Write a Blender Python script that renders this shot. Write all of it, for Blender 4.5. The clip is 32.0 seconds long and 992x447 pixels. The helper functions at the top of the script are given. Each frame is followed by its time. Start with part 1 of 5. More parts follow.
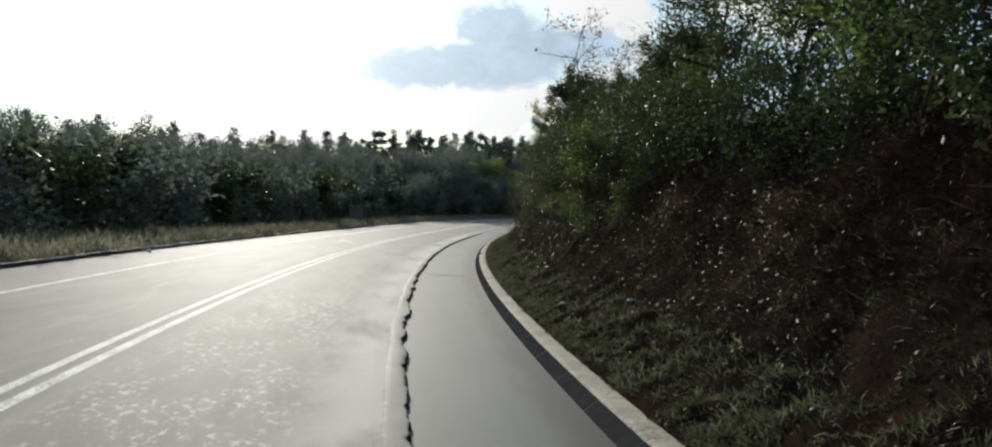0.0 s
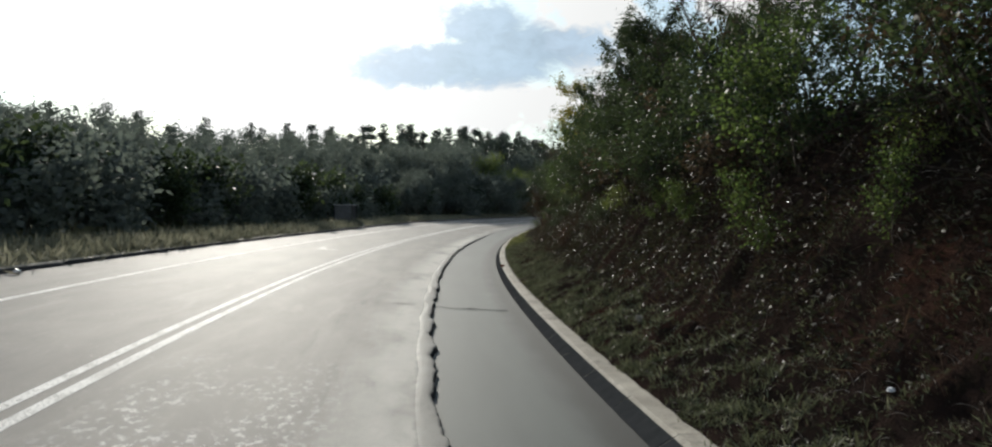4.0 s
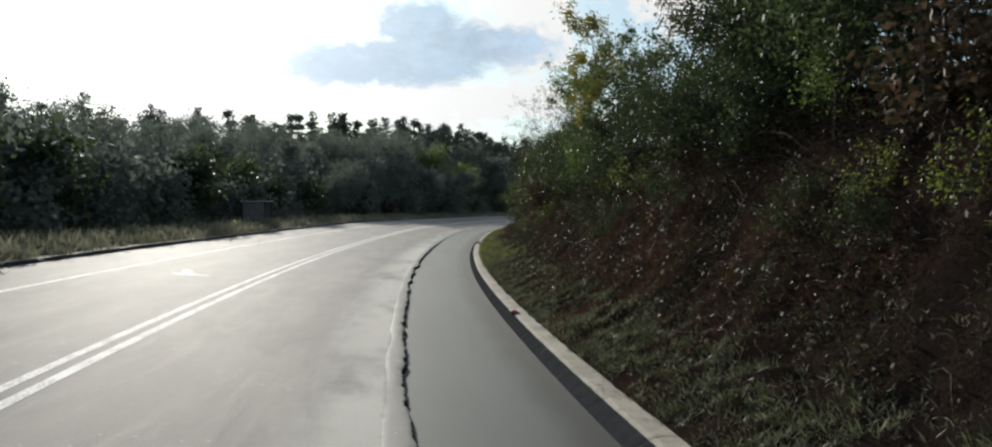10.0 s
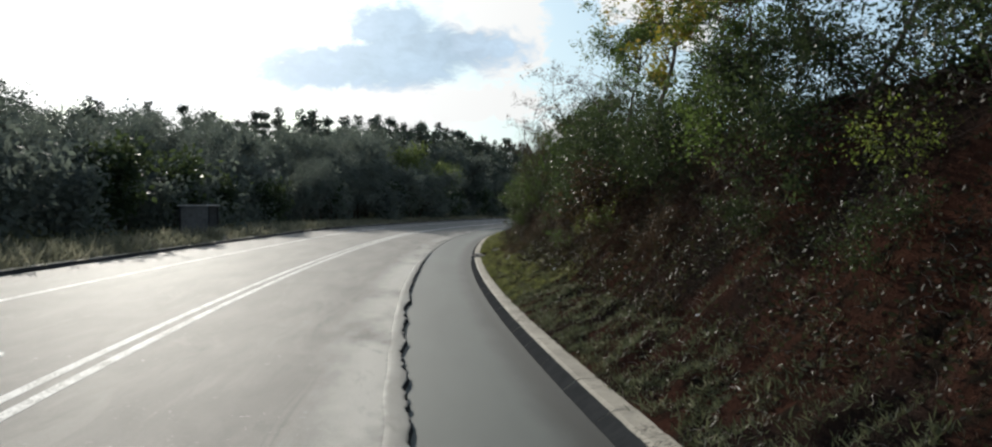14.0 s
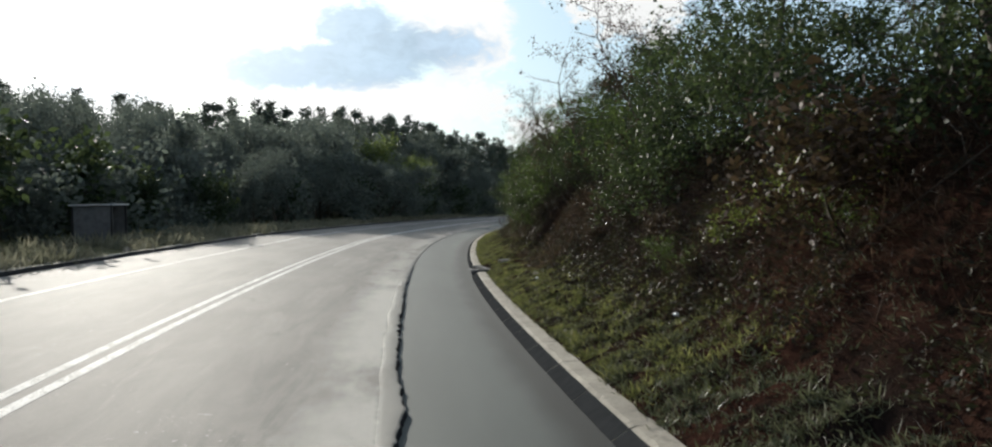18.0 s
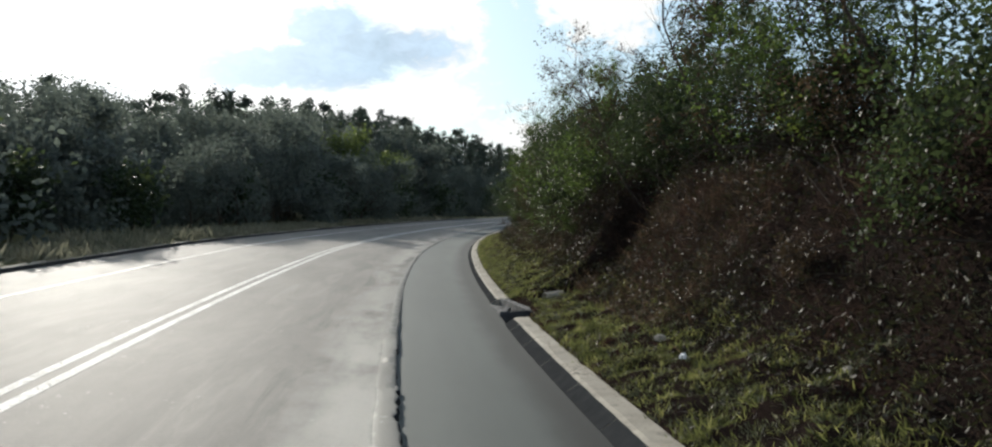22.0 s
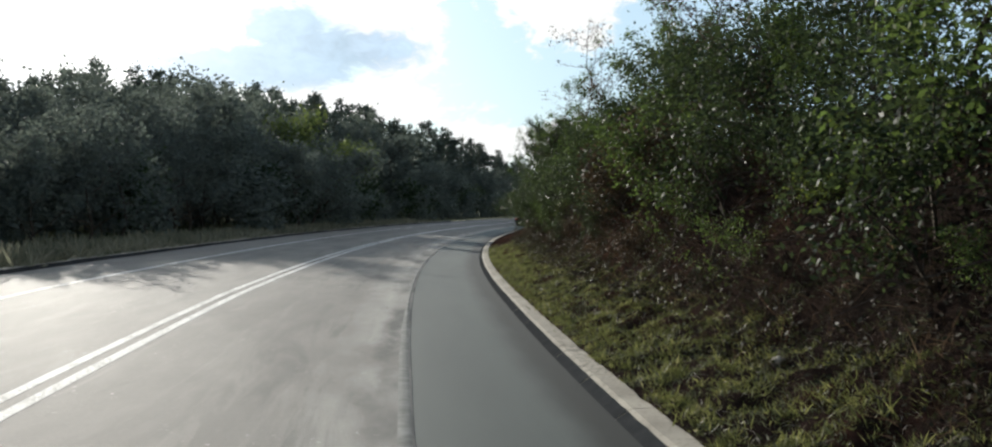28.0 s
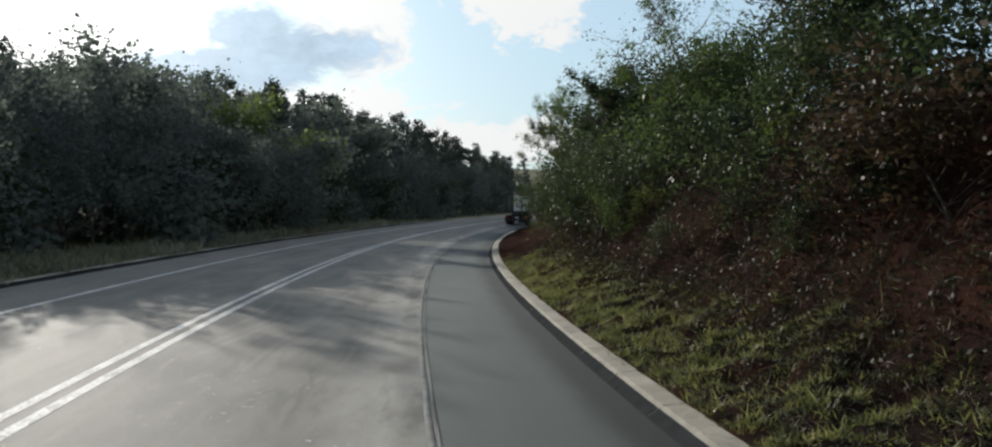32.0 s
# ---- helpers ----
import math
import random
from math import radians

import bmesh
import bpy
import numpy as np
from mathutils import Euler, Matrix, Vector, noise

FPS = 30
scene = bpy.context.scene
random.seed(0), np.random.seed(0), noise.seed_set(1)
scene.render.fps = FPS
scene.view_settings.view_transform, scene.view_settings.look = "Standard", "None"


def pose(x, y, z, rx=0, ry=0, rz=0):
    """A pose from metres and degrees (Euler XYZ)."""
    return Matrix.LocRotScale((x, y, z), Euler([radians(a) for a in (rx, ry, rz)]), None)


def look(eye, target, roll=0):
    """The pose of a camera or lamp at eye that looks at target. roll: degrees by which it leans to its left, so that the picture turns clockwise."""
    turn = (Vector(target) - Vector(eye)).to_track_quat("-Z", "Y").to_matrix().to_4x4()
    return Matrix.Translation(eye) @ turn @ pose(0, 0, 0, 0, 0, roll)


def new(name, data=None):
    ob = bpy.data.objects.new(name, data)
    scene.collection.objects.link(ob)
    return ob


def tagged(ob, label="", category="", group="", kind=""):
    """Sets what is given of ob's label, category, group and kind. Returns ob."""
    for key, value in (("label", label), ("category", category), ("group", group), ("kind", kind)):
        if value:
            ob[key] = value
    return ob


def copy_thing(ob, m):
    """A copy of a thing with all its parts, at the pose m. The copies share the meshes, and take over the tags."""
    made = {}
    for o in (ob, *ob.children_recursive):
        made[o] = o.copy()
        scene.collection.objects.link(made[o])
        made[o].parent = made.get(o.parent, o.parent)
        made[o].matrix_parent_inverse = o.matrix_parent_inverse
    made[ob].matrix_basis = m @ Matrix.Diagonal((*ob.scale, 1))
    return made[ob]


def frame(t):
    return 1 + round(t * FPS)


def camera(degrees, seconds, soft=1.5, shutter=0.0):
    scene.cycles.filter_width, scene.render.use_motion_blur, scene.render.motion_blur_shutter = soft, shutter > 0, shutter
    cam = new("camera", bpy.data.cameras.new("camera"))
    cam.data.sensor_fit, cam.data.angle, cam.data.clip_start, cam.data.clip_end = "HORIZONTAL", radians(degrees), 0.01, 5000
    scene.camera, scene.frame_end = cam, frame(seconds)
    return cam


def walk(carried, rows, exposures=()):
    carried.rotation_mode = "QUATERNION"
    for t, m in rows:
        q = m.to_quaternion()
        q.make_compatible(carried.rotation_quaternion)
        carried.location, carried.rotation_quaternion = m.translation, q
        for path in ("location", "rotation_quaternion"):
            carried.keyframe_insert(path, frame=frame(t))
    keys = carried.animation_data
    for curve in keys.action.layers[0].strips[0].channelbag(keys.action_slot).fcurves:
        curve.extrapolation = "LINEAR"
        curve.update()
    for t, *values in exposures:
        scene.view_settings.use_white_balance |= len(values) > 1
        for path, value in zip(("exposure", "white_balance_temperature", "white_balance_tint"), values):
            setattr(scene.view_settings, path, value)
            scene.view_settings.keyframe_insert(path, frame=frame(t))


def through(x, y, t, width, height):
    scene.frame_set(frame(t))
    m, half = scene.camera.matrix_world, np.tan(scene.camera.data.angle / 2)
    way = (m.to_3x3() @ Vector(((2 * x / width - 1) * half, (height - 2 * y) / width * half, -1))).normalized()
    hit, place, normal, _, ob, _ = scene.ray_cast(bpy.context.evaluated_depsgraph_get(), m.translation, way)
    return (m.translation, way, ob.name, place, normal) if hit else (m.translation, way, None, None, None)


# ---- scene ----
cam = camera(54.6, 32.0, soft=2.2)
METRES, EYE, TILT, LEAN, TURN = 92.0, 1.95, -0.75, 0.0, 0.0
ROWS = [
    (0.0, 0.0, 0.0, 0.0, 0.0, 0.0, 0.0),
    (0.5, -0.0021, 0.0149, 0.0002, 0.02, -0.06, 0.03),
    (1.0, -0.004, 0.0304, 0.0005, 0.04, -0.11, 0.29),
    (1.5, -0.006, 0.0456, 0.0005, 0.01, -0.12, 0.27),
    (2.0, -0.008, 0.0609, 0.0007, -0.05, -0.16, 0.35),
    (2.5, -0.0099, 0.0755, 0.0009, -0.2, -0.13, 0.29),
    (3.0, -0.012, 0.0908, 0.0009, -0.29, -0.1, 0.17),
    (3.5, -0.0137, 0.1064, 0.0012, -0.43, -0.05, 0.15),
    (5.5, -0.0195, 0.1664, 0.0021, -1.58, -0.05, 0.3),
    (6.0, -0.0209, 0.1823, 0.0021, -2.02, -0.01, 0.16),
    (6.5, -0.0218, 0.1992, 0.0023, -2.44, -0.08, 0.13),
    (7.0, -0.0229, 0.2149, 0.0025, -2.84, -0.14, 0.28),
    (7.5, -0.0237, 0.2302, 0.0026, -3.19, -0.12, 0.28),
    (8.0, -0.0247, 0.2457, 0.0026, -3.57, -0.08, 0.17),
    (8.5, -0.0254, 0.262, 0.0028, -3.86, -0.07, 0.37),
    (9.0, -0.0263, 0.2785, 0.003, -4.12, -0.12, 0.32),
    (9.5, -0.0272, 0.2946, 0.0032, -4.32, -0.13, 0.34),
    (10.0, -0.0281, 0.3096, 0.0033, -4.53, -0.14, 0.27),
    (10.5, -0.0287, 0.326, 0.0037, -4.74, -0.14, 0.45),
    (11.0, -0.0292, 0.3423, 0.0037, -4.95, -0.03, 0.51),
    (11.5, -0.0302, 0.3581, 0.0041, -5.16, -0.06, 0.52),
    (12.0, -0.0307, 0.3743, 0.0042, -5.31, -0.01, 0.54),
    (12.5, -0.0313, 0.3893, 0.0044, -5.43, 0.03, 0.58),
    (13.0, -0.0316, 0.4063, 0.0047, -5.62, 0.01, 0.69),
    (13.5, -0.0317, 0.4224, 0.005, -5.8, -0.0, 0.82),
    (14.0, -0.0323, 0.4382, 0.0052, -6.05, 0.03, 0.81),
    (14.5, -0.0324, 0.4548, 0.0056, -6.31, 0.02, 0.94),
    (16.5, -0.0332, 0.5223, 0.0059, -7.21, -0.03, 1.63),
    (17.0, -0.033, 0.5399, 0.0062, -7.47, -0.07, 1.71),
    (17.5, -0.0328, 0.5565, 0.0064, -7.68, -0.09, 1.66),
    (18.0, -0.0326, 0.5738, 0.0065, -7.97, -0.11, 1.56),
    (18.5, -0.0324, 0.5913, 0.0067, -8.21, -0.14, 1.54),
    (19.0, -0.0321, 0.6087, 0.0068, -8.45, -0.13, 1.42),
    (19.5, -0.0317, 0.6264, 0.0071, -8.72, -0.17, 1.43),
    (20.0, -0.0313, 0.643, 0.0073, -8.92, -0.17, 1.47),
    (20.5, -0.0308, 0.6603, 0.0075, -9.15, -0.16, 1.4),
    (21.0, -0.0303, 0.678, 0.0078, -9.38, -0.16, 1.45),
    (21.5, -0.0296, 0.6961, 0.008, -9.53, -0.11, 1.39),
    (22.0, -0.0289, 0.7141, 0.0082, -9.67, -0.04, 1.37),
    (22.5, -0.0282, 0.7307, 0.0084, -9.82, -0.02, 1.41),
    (23.0, -0.0274, 0.7484, 0.0088, -9.99, -0.02, 1.45),
    (23.5, -0.0268, 0.7661, 0.009, -10.12, 0.0, 1.36),
    (24.0, -0.0259, 0.7839, 0.0093, -10.26, 0.01, 1.39),
    (24.5, -0.0251, 0.8017, 0.0095, -10.47, 0.03, 1.33),
    (25.0, -0.0243, 0.8182, 0.0097, -10.62, 0.05, 1.28),
    (25.5, -0.0234, 0.8358, 0.0099, -10.86, 0.05, 1.16),
    (27.5, -0.0182, 0.9073, 0.0114, -11.86, -0.06, 1.61),
    (28.0, -0.0167, 0.9256, 0.0117, -12.01, -0.03, 1.6),
    (28.5, -0.0151, 0.944, 0.012, -12.12, -0.03, 1.86),
    (29.0, -0.0135, 0.9621, 0.0123, -12.31, -0.06, 2.06),
    (29.5, -0.0119, 0.9805, 0.0126, -12.51, -0.09, 2.2),
    (30.0, -0.0103, 0.9977, 0.0128, -12.72, -0.11, 2.19),
    (30.5, -0.0084, 1.0167, 0.0133, -12.98, -0.14, 2.25),
    (31.0, -0.0064, 1.036, 0.0137, -13.25, -0.18, 2.54),
    (31.5, -0.0047, 1.0545, 0.014, -13.45, -0.22, 2.97),
    (32.0, -0.0027, 1.0733, 0.0144, -13.72, -0.26, 3.13),
]

walk(cam, [(t, pose(0, 0, EYE, TILT, LEAN, TURN) @ pose(METRES * x, METRES * y, METRES * z, 90 + pitch, roll, yaw)) for t, x, y, z, yaw, pitch, roll in ROWS],
     exposures=[(0.0, 0.05, 6430, 8), (9.0, 0.1, 6430, 8), (17.0, 0.22, 6430, 8), (25.0, 0.4, 6430, 8), (29.0, 0.4, 6430, 8), (32.0, 0.2, 6430, 8)])

# ---- light: low sun ahead, thin bright cloud round it, broken cumulus ----
SUN_AZ, SUN_EL = -14.0, 17.0          # degrees, azimuth from +y to the right
sun_dir = Vector((math.sin(radians(SUN_AZ)) * math.cos(radians(SUN_EL)), math.cos(radians(SUN_AZ)) * math.cos(radians(SUN_EL)), math.sin(radians(SUN_EL))))
lamp = bpy.data.lights.new("sun", "SUN")
lamp.energy, lamp.angle, lamp.color = 4.6, radians(0.6), (1.0, 0.935, 0.84)
sun = new("sun", lamp)
sun.matrix_world = look(sun_dir * 300, (0, 0, 0))


class Nodes:
    """Small helper to write node trees in few lines."""

    def __init__(self, tree):
        self.tree, self.n, self.l = tree, tree.nodes, tree.links
        self.n.clear()

    def add(self, kind, props=None, **ins):
        node = self.n.new(kind)
        for key, value in (props or {}).items():
            setattr(node, key, value)
        for key, value in ins.items():
            slot = node.inputs[int(key[1:])] if key[0] == "i" and key[1:].isdigit() else node.inputs[key.replace("_", " ")]
            if isinstance(value, bpy.types.NodeSocket):
                self.l.new(value, slot)
            elif isinstance(value, bpy.types.Node):
                self.l.new(value.outputs[0], slot)
            else:
                slot.default_value = value
        return node

    def math(self, op, a, b=0.0, c=0.0, clamp=False):
        return self.add("ShaderNodeMath", {"operation": op, "use_clamp": clamp}, i0=a, i1=b, i2=c).outputs[0]

    def ramp(self, fac, stops, smooth=False):
        node = self.add("ShaderNodeValToRGB", None, Fac=fac)
        node.color_ramp.interpolation = "EASE" if smooth else "LINEAR"
        e = node.color_ramp.elements
        while len(e) < len(stops):
            e.new(0.5)
        for el, (p, c) in zip(e, stops):
            el.position = p
            el.color = (*c, 1) if len(c) == 3 else c
        return node.outputs[0]

    def step(self, x, lo, hi):
        return self.add("ShaderNodeMapRange", {"interpolation_type": "SMOOTHSTEP"}, i0=x, i1=lo, i2=hi, i3=0.0, i4=1.0).outputs[0]

    def mix(self, fac, a, b, mode="MIX"):
        node = self.add("ShaderNodeMix", {"data_type": "RGBA", "blend_type": mode})
        for slot, v in ((node.inputs[0], fac), (node.inputs[6], a), (node.inputs[7], b)):
            if isinstance(v, bpy.types.NodeSocket):
                self.l.new(v, slot)
            else:
                slot.default_value = (*v, 1) if isinstance(v, tuple) and len(v) == 3 else v
        return node.outputs[2]

    def noise(self, vec, scale, detail=3.0, rough=0.55, dist=0.0):
        return self.add("ShaderNodeTexNoise", None, Vector=vec, Scale=scale, Detail=detail, Roughness=rough, Distortion=dist).outputs[0]


def make_world():
    w = bpy.data.worlds.new("sky")
    scene.world = w
    w.use_nodes = True
    k = Nodes(w.node_tree)
    sky = k.add("ShaderNodeTexSky", {"sky_type": "NISHITA", "sun_disc": False, "sun_elevation": radians(SUN_EL), "sun_rotation": radians(SUN_AZ),
                                     "dust_density": 2.0, "air_density": 1.0, "ozone_density": 1.5})
    d = k.add("ShaderNodeTexCoord").outputs["Generated"]
    sep = k.add("ShaderNodeSeparateXYZ", None, i0=d)
    az = k.math("MULTIPLY", k.math("ARCTAN2", sep.outputs[0], sep.outputs[1]), 57.2958)
    el = k.math("MULTIPLY", k.math("ARCSINE", sep.outputs[2]), 57.2958)
    flat = k.add("ShaderNodeCombineXYZ", None, i0=az, i1=k.math("MULTIPLY", el, 1.7), i2=0.0)
    fine = k.math("ADD", k.math("SUBTRACT", k.noise(flat, 0.2, 9.0, 0.6, 0.3), 0.5), k.math("MULTIPLY", k.math("SUBTRACT", k.noise(flat, 0.75, 8.0, 0.65, 0.5), 0.5), 0.55))
    broad = k.noise(flat, 0.045, 3.0, 0.5)

    def puff(a0, e0, ra, re):
        u = k.math("DIVIDE", k.math("SUBTRACT", az, a0), ra)
        v = k.math("DIVIDE", k.math("SUBTRACT", el, e0), re)
        r = k.math("SQRT", k.math("ADD", k.math("MULTIPLY", u, u), k.math("MULTIPLY", v, v)))
        return k.math("SUBTRACT", 1.0, r)

    def union(*p):
        out = p[0]
        for q in p[1:]:
            out = k.math("MAXIMUM", out, q)
        return out
    rough = k.math("MULTIPLY", fine, 2.6)
    soft = k.math("MULTIPLY", fine, 1.7)
    # the grey flat-bottomed cloud, the white banks round it, and the rest of the sky's broken cloud
    grey = k.math("ADD", union(puff(0.2, 10.6, 3.6, 2.2), puff(2.8, 9.6, 5.6, 1.9), puff(-3.8, 8.5, 5.2, 1.6), puff(-0.2, 8.7, 7.0, 1.9)), soft)
    veil = k.math("ADD", puff(-14, 6.9, 6.0, 1.3), soft)
    white = k.math("ADD", union(puff(6.0, 11.5, 4.0, 4.2), puff(15.5, 11.8, 4.9, 2.9), puff(1.5, 6.2, 9.0, 1.9), puff(14, 4.0, 6.0, 1.6), puff(-13, 11, 12.5, 10)), rough)
    scatter = k.math("ADD", k.math("MULTIPLY", k.math("SUBTRACT", broad, 0.5), 4.0), k.math("MULTIPLY", fine, 0.8))
    away = k.step(k.math("ABSOLUTE", k.math("SUBTRACT", az, 2.0)), 20.0, 40.0)
    scatter = k.math("SUBTRACT", scatter, k.math("SUBTRACT", 1.0, away))
    m_white = k.step(k.math("MAXIMUM", white, scatter), -0.02, 0.36)
    m_grey = k.math("MAXIMUM", k.step(grey, 0.0, 0.5), k.math("MULTIPLY", k.step(veil, 0.0, 0.8), 0.35))
    dot = k.add("ShaderNodeVectorMath", {"operation": "DOT_PRODUCT"}, i0=d, i1=tuple(sun_dir)).outputs["Value"]
    ang = k.math("MULTIPLY", k.math("ARCCOSINE", dot), 57.2958)
    near = k.math("POWER", 2.71828, k.math("DIVIDE", ang, -4.5))
    wide = k.math("POWER", 2.71828, k.math("DIVIDE", ang, -11.0))
    blue = k.mix(1.0, sky.outputs[0], (0.60, 0.76, 0.92), "MULTIPLY")
    # thin bright haze over the lower sky
    blue = k.mix(k.math("MULTIPLY", k.step(el, 38.0, 12.0), 0.65), blue, (4.9, 6.5, 7.8))
    # unseen cloud behind the view is made brighter as added fill light
    front = k.step(ang, 50.0, 110.0)     # cumulus away from the sun shows its lit side
    lit = k.math("ADD", k.math("ADD", 7.5, k.math("MULTIPLY", front, 4.0)), k.math("MULTIPLY", wide, 5.0))
    c_white = k.add("ShaderNodeCombineColor", None, i0=lit, i1=k.math("MULTIPLY", lit, 0.995), i2=k.math("MULTIPLY", lit, 0.99))
    sh = k.math("ADD", 0.95, k.math("MULTIPLY", fine, 1.1))
    c_grey = k.add("ShaderNodeCombineColor", None, i0=k.math("MULTIPLY", sh, 3.9), i1=k.math("MULTIPLY", sh, 5.2), i2=k.math("MULTIPLY", sh, 6.6))
    col = k.mix(m_white, blue, c_white.outputs[0])
    col = k.mix(k.math("MULTIPLY", m_grey, 0.9), col, c_grey.outputs[0])
    g = k.math("ADD", k.math("MULTIPLY", near, 28.0), k.math("MULTIPLY", wide, 1.5))
    glow = k.add("ShaderNodeCombineColor", None, i0=g, i1=k.math("MULTIPLY", g, 0.98), i2=k.math("MULTIPLY", g, 0.95))
    col = k.mix(1.0, col, glow.outputs[0], "ADD")
    bg = k.add("ShaderNodeBackground", None, Color=col, Strength=0.1)
    k.add("ShaderNodeOutputWorld", None, Surface=bg)


make_world()


# ---- materials ----
def material(name, build):
    m = bpy.data.materials.new(name)
    m.use_nodes = True
    k = Nodes(m.node_tree)
    k.add("ShaderNodeOutputMaterial", None, Surface=build(k))
    return m


def pbr(k, colour, rough=0.8, height=None, strength=0.3, dist=0.01, **more):
    more.setdefault("Specular_IOR_Level", 0.08)
    b = k.add("ShaderNodeBsdfPrincipled", None, Base_Color=colour, Roughness=rough, **more)
    if height is not None:
        n = k.add("ShaderNodeBump", None, Height=height, Strength=strength, Distance=dist)
        k.l.new(n.outputs[0], b.inputs["Normal"])
    return b


def place(k):
    return k.add("ShaderNodeNewGeometry").outputs["Position"]


def along(k):
    """The road's own coordinates: metres along and across."""
    uv = k.add("ShaderNodeUVMap").outputs[0]
    s = k.add("ShaderNodeSeparateXYZ", None, i0=uv)
    return uv, s.outputs[0], s.outputs[1]


def stretched(k, uv, a, b):
    return k.add("ShaderNodeVectorMath", {"operation": "MULTIPLY"}, i0=uv, i1=(a, b, 1.0)).outputs[0]


def asphalt_road(k):
    uv, s, v = along(k)
    p = place(k)
    grain = k.noise(p, 130.0, 2.0)
    stone = k.add("ShaderNodeTexVoronoi", None, Vector=p, Scale=75.0).outputs["Distance"]
    patch = k.noise(stretched(k, uv, 0.22, 0.8), 1.0, 6.0, 0.65, 0.4)
    wheel = k.noise(stretched(k, uv, 0.02, 1.3), 1.0, 3.0, 0.5)
    c = k.ramp(k.math("ADD", k.math("MULTIPLY", patch, 0.75), k.math("MULTIPLY", wheel, 0.25)),
               [(0.3, (0.16, 0.15, 0.135)), (0.5, (0.215, 0.203, 0.182)), (0.7, (0.275, 0.26, 0.23))])
    # the lane by the shoulder is grey-green, smeared with dust and tar drawn out by the wheels
    smear = k.noise(stretched(k, uv, 0.16, 1.5), 1.0, 7.0, 0.62, 1.2)
    near = k.step(v, -2.6, -0.9)
    c = k.mix(k.math("MULTIPLY", k.math("MULTIPLY", k.step(smear, 0.5, 0.66), near), 0.7), c, (0.12, 0.118, 0.108))
    c = k.mix(k.math("MULTIPLY", k.step(smear, 0.46, 0.34), 0.3), c, (0.34, 0.325, 0.285))
    # pale dust gathered against the lip of the shoulder, in drifts
    ragged = k.math("ADD", v, k.math("MULTIPLY", k.math("SUBTRACT", k.noise(stretched(k, uv, 0.8, 1.6), 1.0, 5.0, 0.65), 0.5), 0.6))
    late = k.step(s, 76.0, 90.0)
    edge = k.math("MULTIPLY", k.step(ragged, -1.2, -0.3), k.step(k.noise(stretched(k, uv, 0.3, 0.8), 1.0, 4.0), 0.28, 0.55))
    c = k.mix(k.math("MULTIPLY", edge, k.math("SUBTRACT", 0.8, k.math("MULTIPLY", late, 0.35))), c, (0.56, 0.54, 0.48))
    crumb = k.math("ADD", v, k.math("MULTIPLY", k.math("SUBTRACT", k.noise(stretched(k, uv, 3.0, 3.0), 1.0, 4.0, 0.7), 0.5), 0.16))
    rim = k.math("MULTIPLY", k.math("SUBTRACT", 1.0, late), k.step(crumb, -0.16, -0.09))
    c = k.mix(k.math("MULTIPLY", rim, 0.7), c, (0.2, 0.195, 0.175))
    # dark gaps scoured along the seam further on
    gap = k.step(k.noise(stretched(k, uv, 0.22, 0.6), 1.0, 4.0, 0.6), 0.46, 0.62)
    scour = k.math("MULTIPLY", k.math("MULTIPLY", late, k.step(ragged, -0.42, -0.16)), k.math("ADD", 0.2, k.math("MULTIPLY", gap, 0.7)))
    c = k.mix(scour, c, (0.1, 0.1, 0.094))
    speck = k.noise(p, 34.0, 4.0, 0.75)
    c = k.mix(k.math("MULTIPLY", k.step(speck, 0.58, 0.72), 0.3), c, (0.36, 0.345, 0.32))
    c = k.mix(k.math("MULTIPLY", k.step(speck, 0.46, 0.32), 0.25), c, (0.08, 0.078, 0.074))
    # chips of pale stone where the surface has broken up
    chip = k.math("MULTIPLY", k.step(k.noise(p, 11.0, 3.0, 0.6), 0.66, 0.7), k.step(k.noise(p, 0.5, 2.0), 0.5, 0.62))
    c = k.mix(k.math("MULTIPLY", chip, 0.7), c, (0.55, 0.53, 0.49))
    # one stretch where the old surface flakes away in the wheel track
    flaking = k.math("MULTIPLY", k.math("MULTIPLY", k.step(s, 4.0, 8.0), k.step(s, 25.0, 20.0)), k.math("MULTIPLY", k.step(v, -3.3, -2.7), k.step(v, -0.6, -1.4)))
    flake = k.step(k.noise(stretched(k, uv, 5.0, 9.0), 1.0, 5.0, 0.75), 0.53, 0.6)
    flake = k.math("MULTIPLY", k.math("MULTIPLY", flake, flaking), k.step(k.noise(stretched(k, uv, 0.6, 1.2), 1.0, 3.0), 0.4, 0.55))
    c = k.mix(k.math("MULTIPLY", flake, 0.85), c, (0.62, 0.6, 0.56))
    stain = k.noise(stretched(k, uv, 0.4, 1.6), 1.0, 5.0, 0.7, 0.6)
    c = k.mix(k.math("MULTIPLY", k.step(stain, 0.6, 0.75), 0.35), c, (0.09, 0.087, 0.082))
    h = k.math("ADD", k.math("ADD", k.math("MULTIPLY", stone, 0.4), k.math("MULTIPLY", grain, 0.6)), speck)
    return pbr(k, c, 0.72, h, 0.6, 0.009, Specular_IOR_Level=0.05)


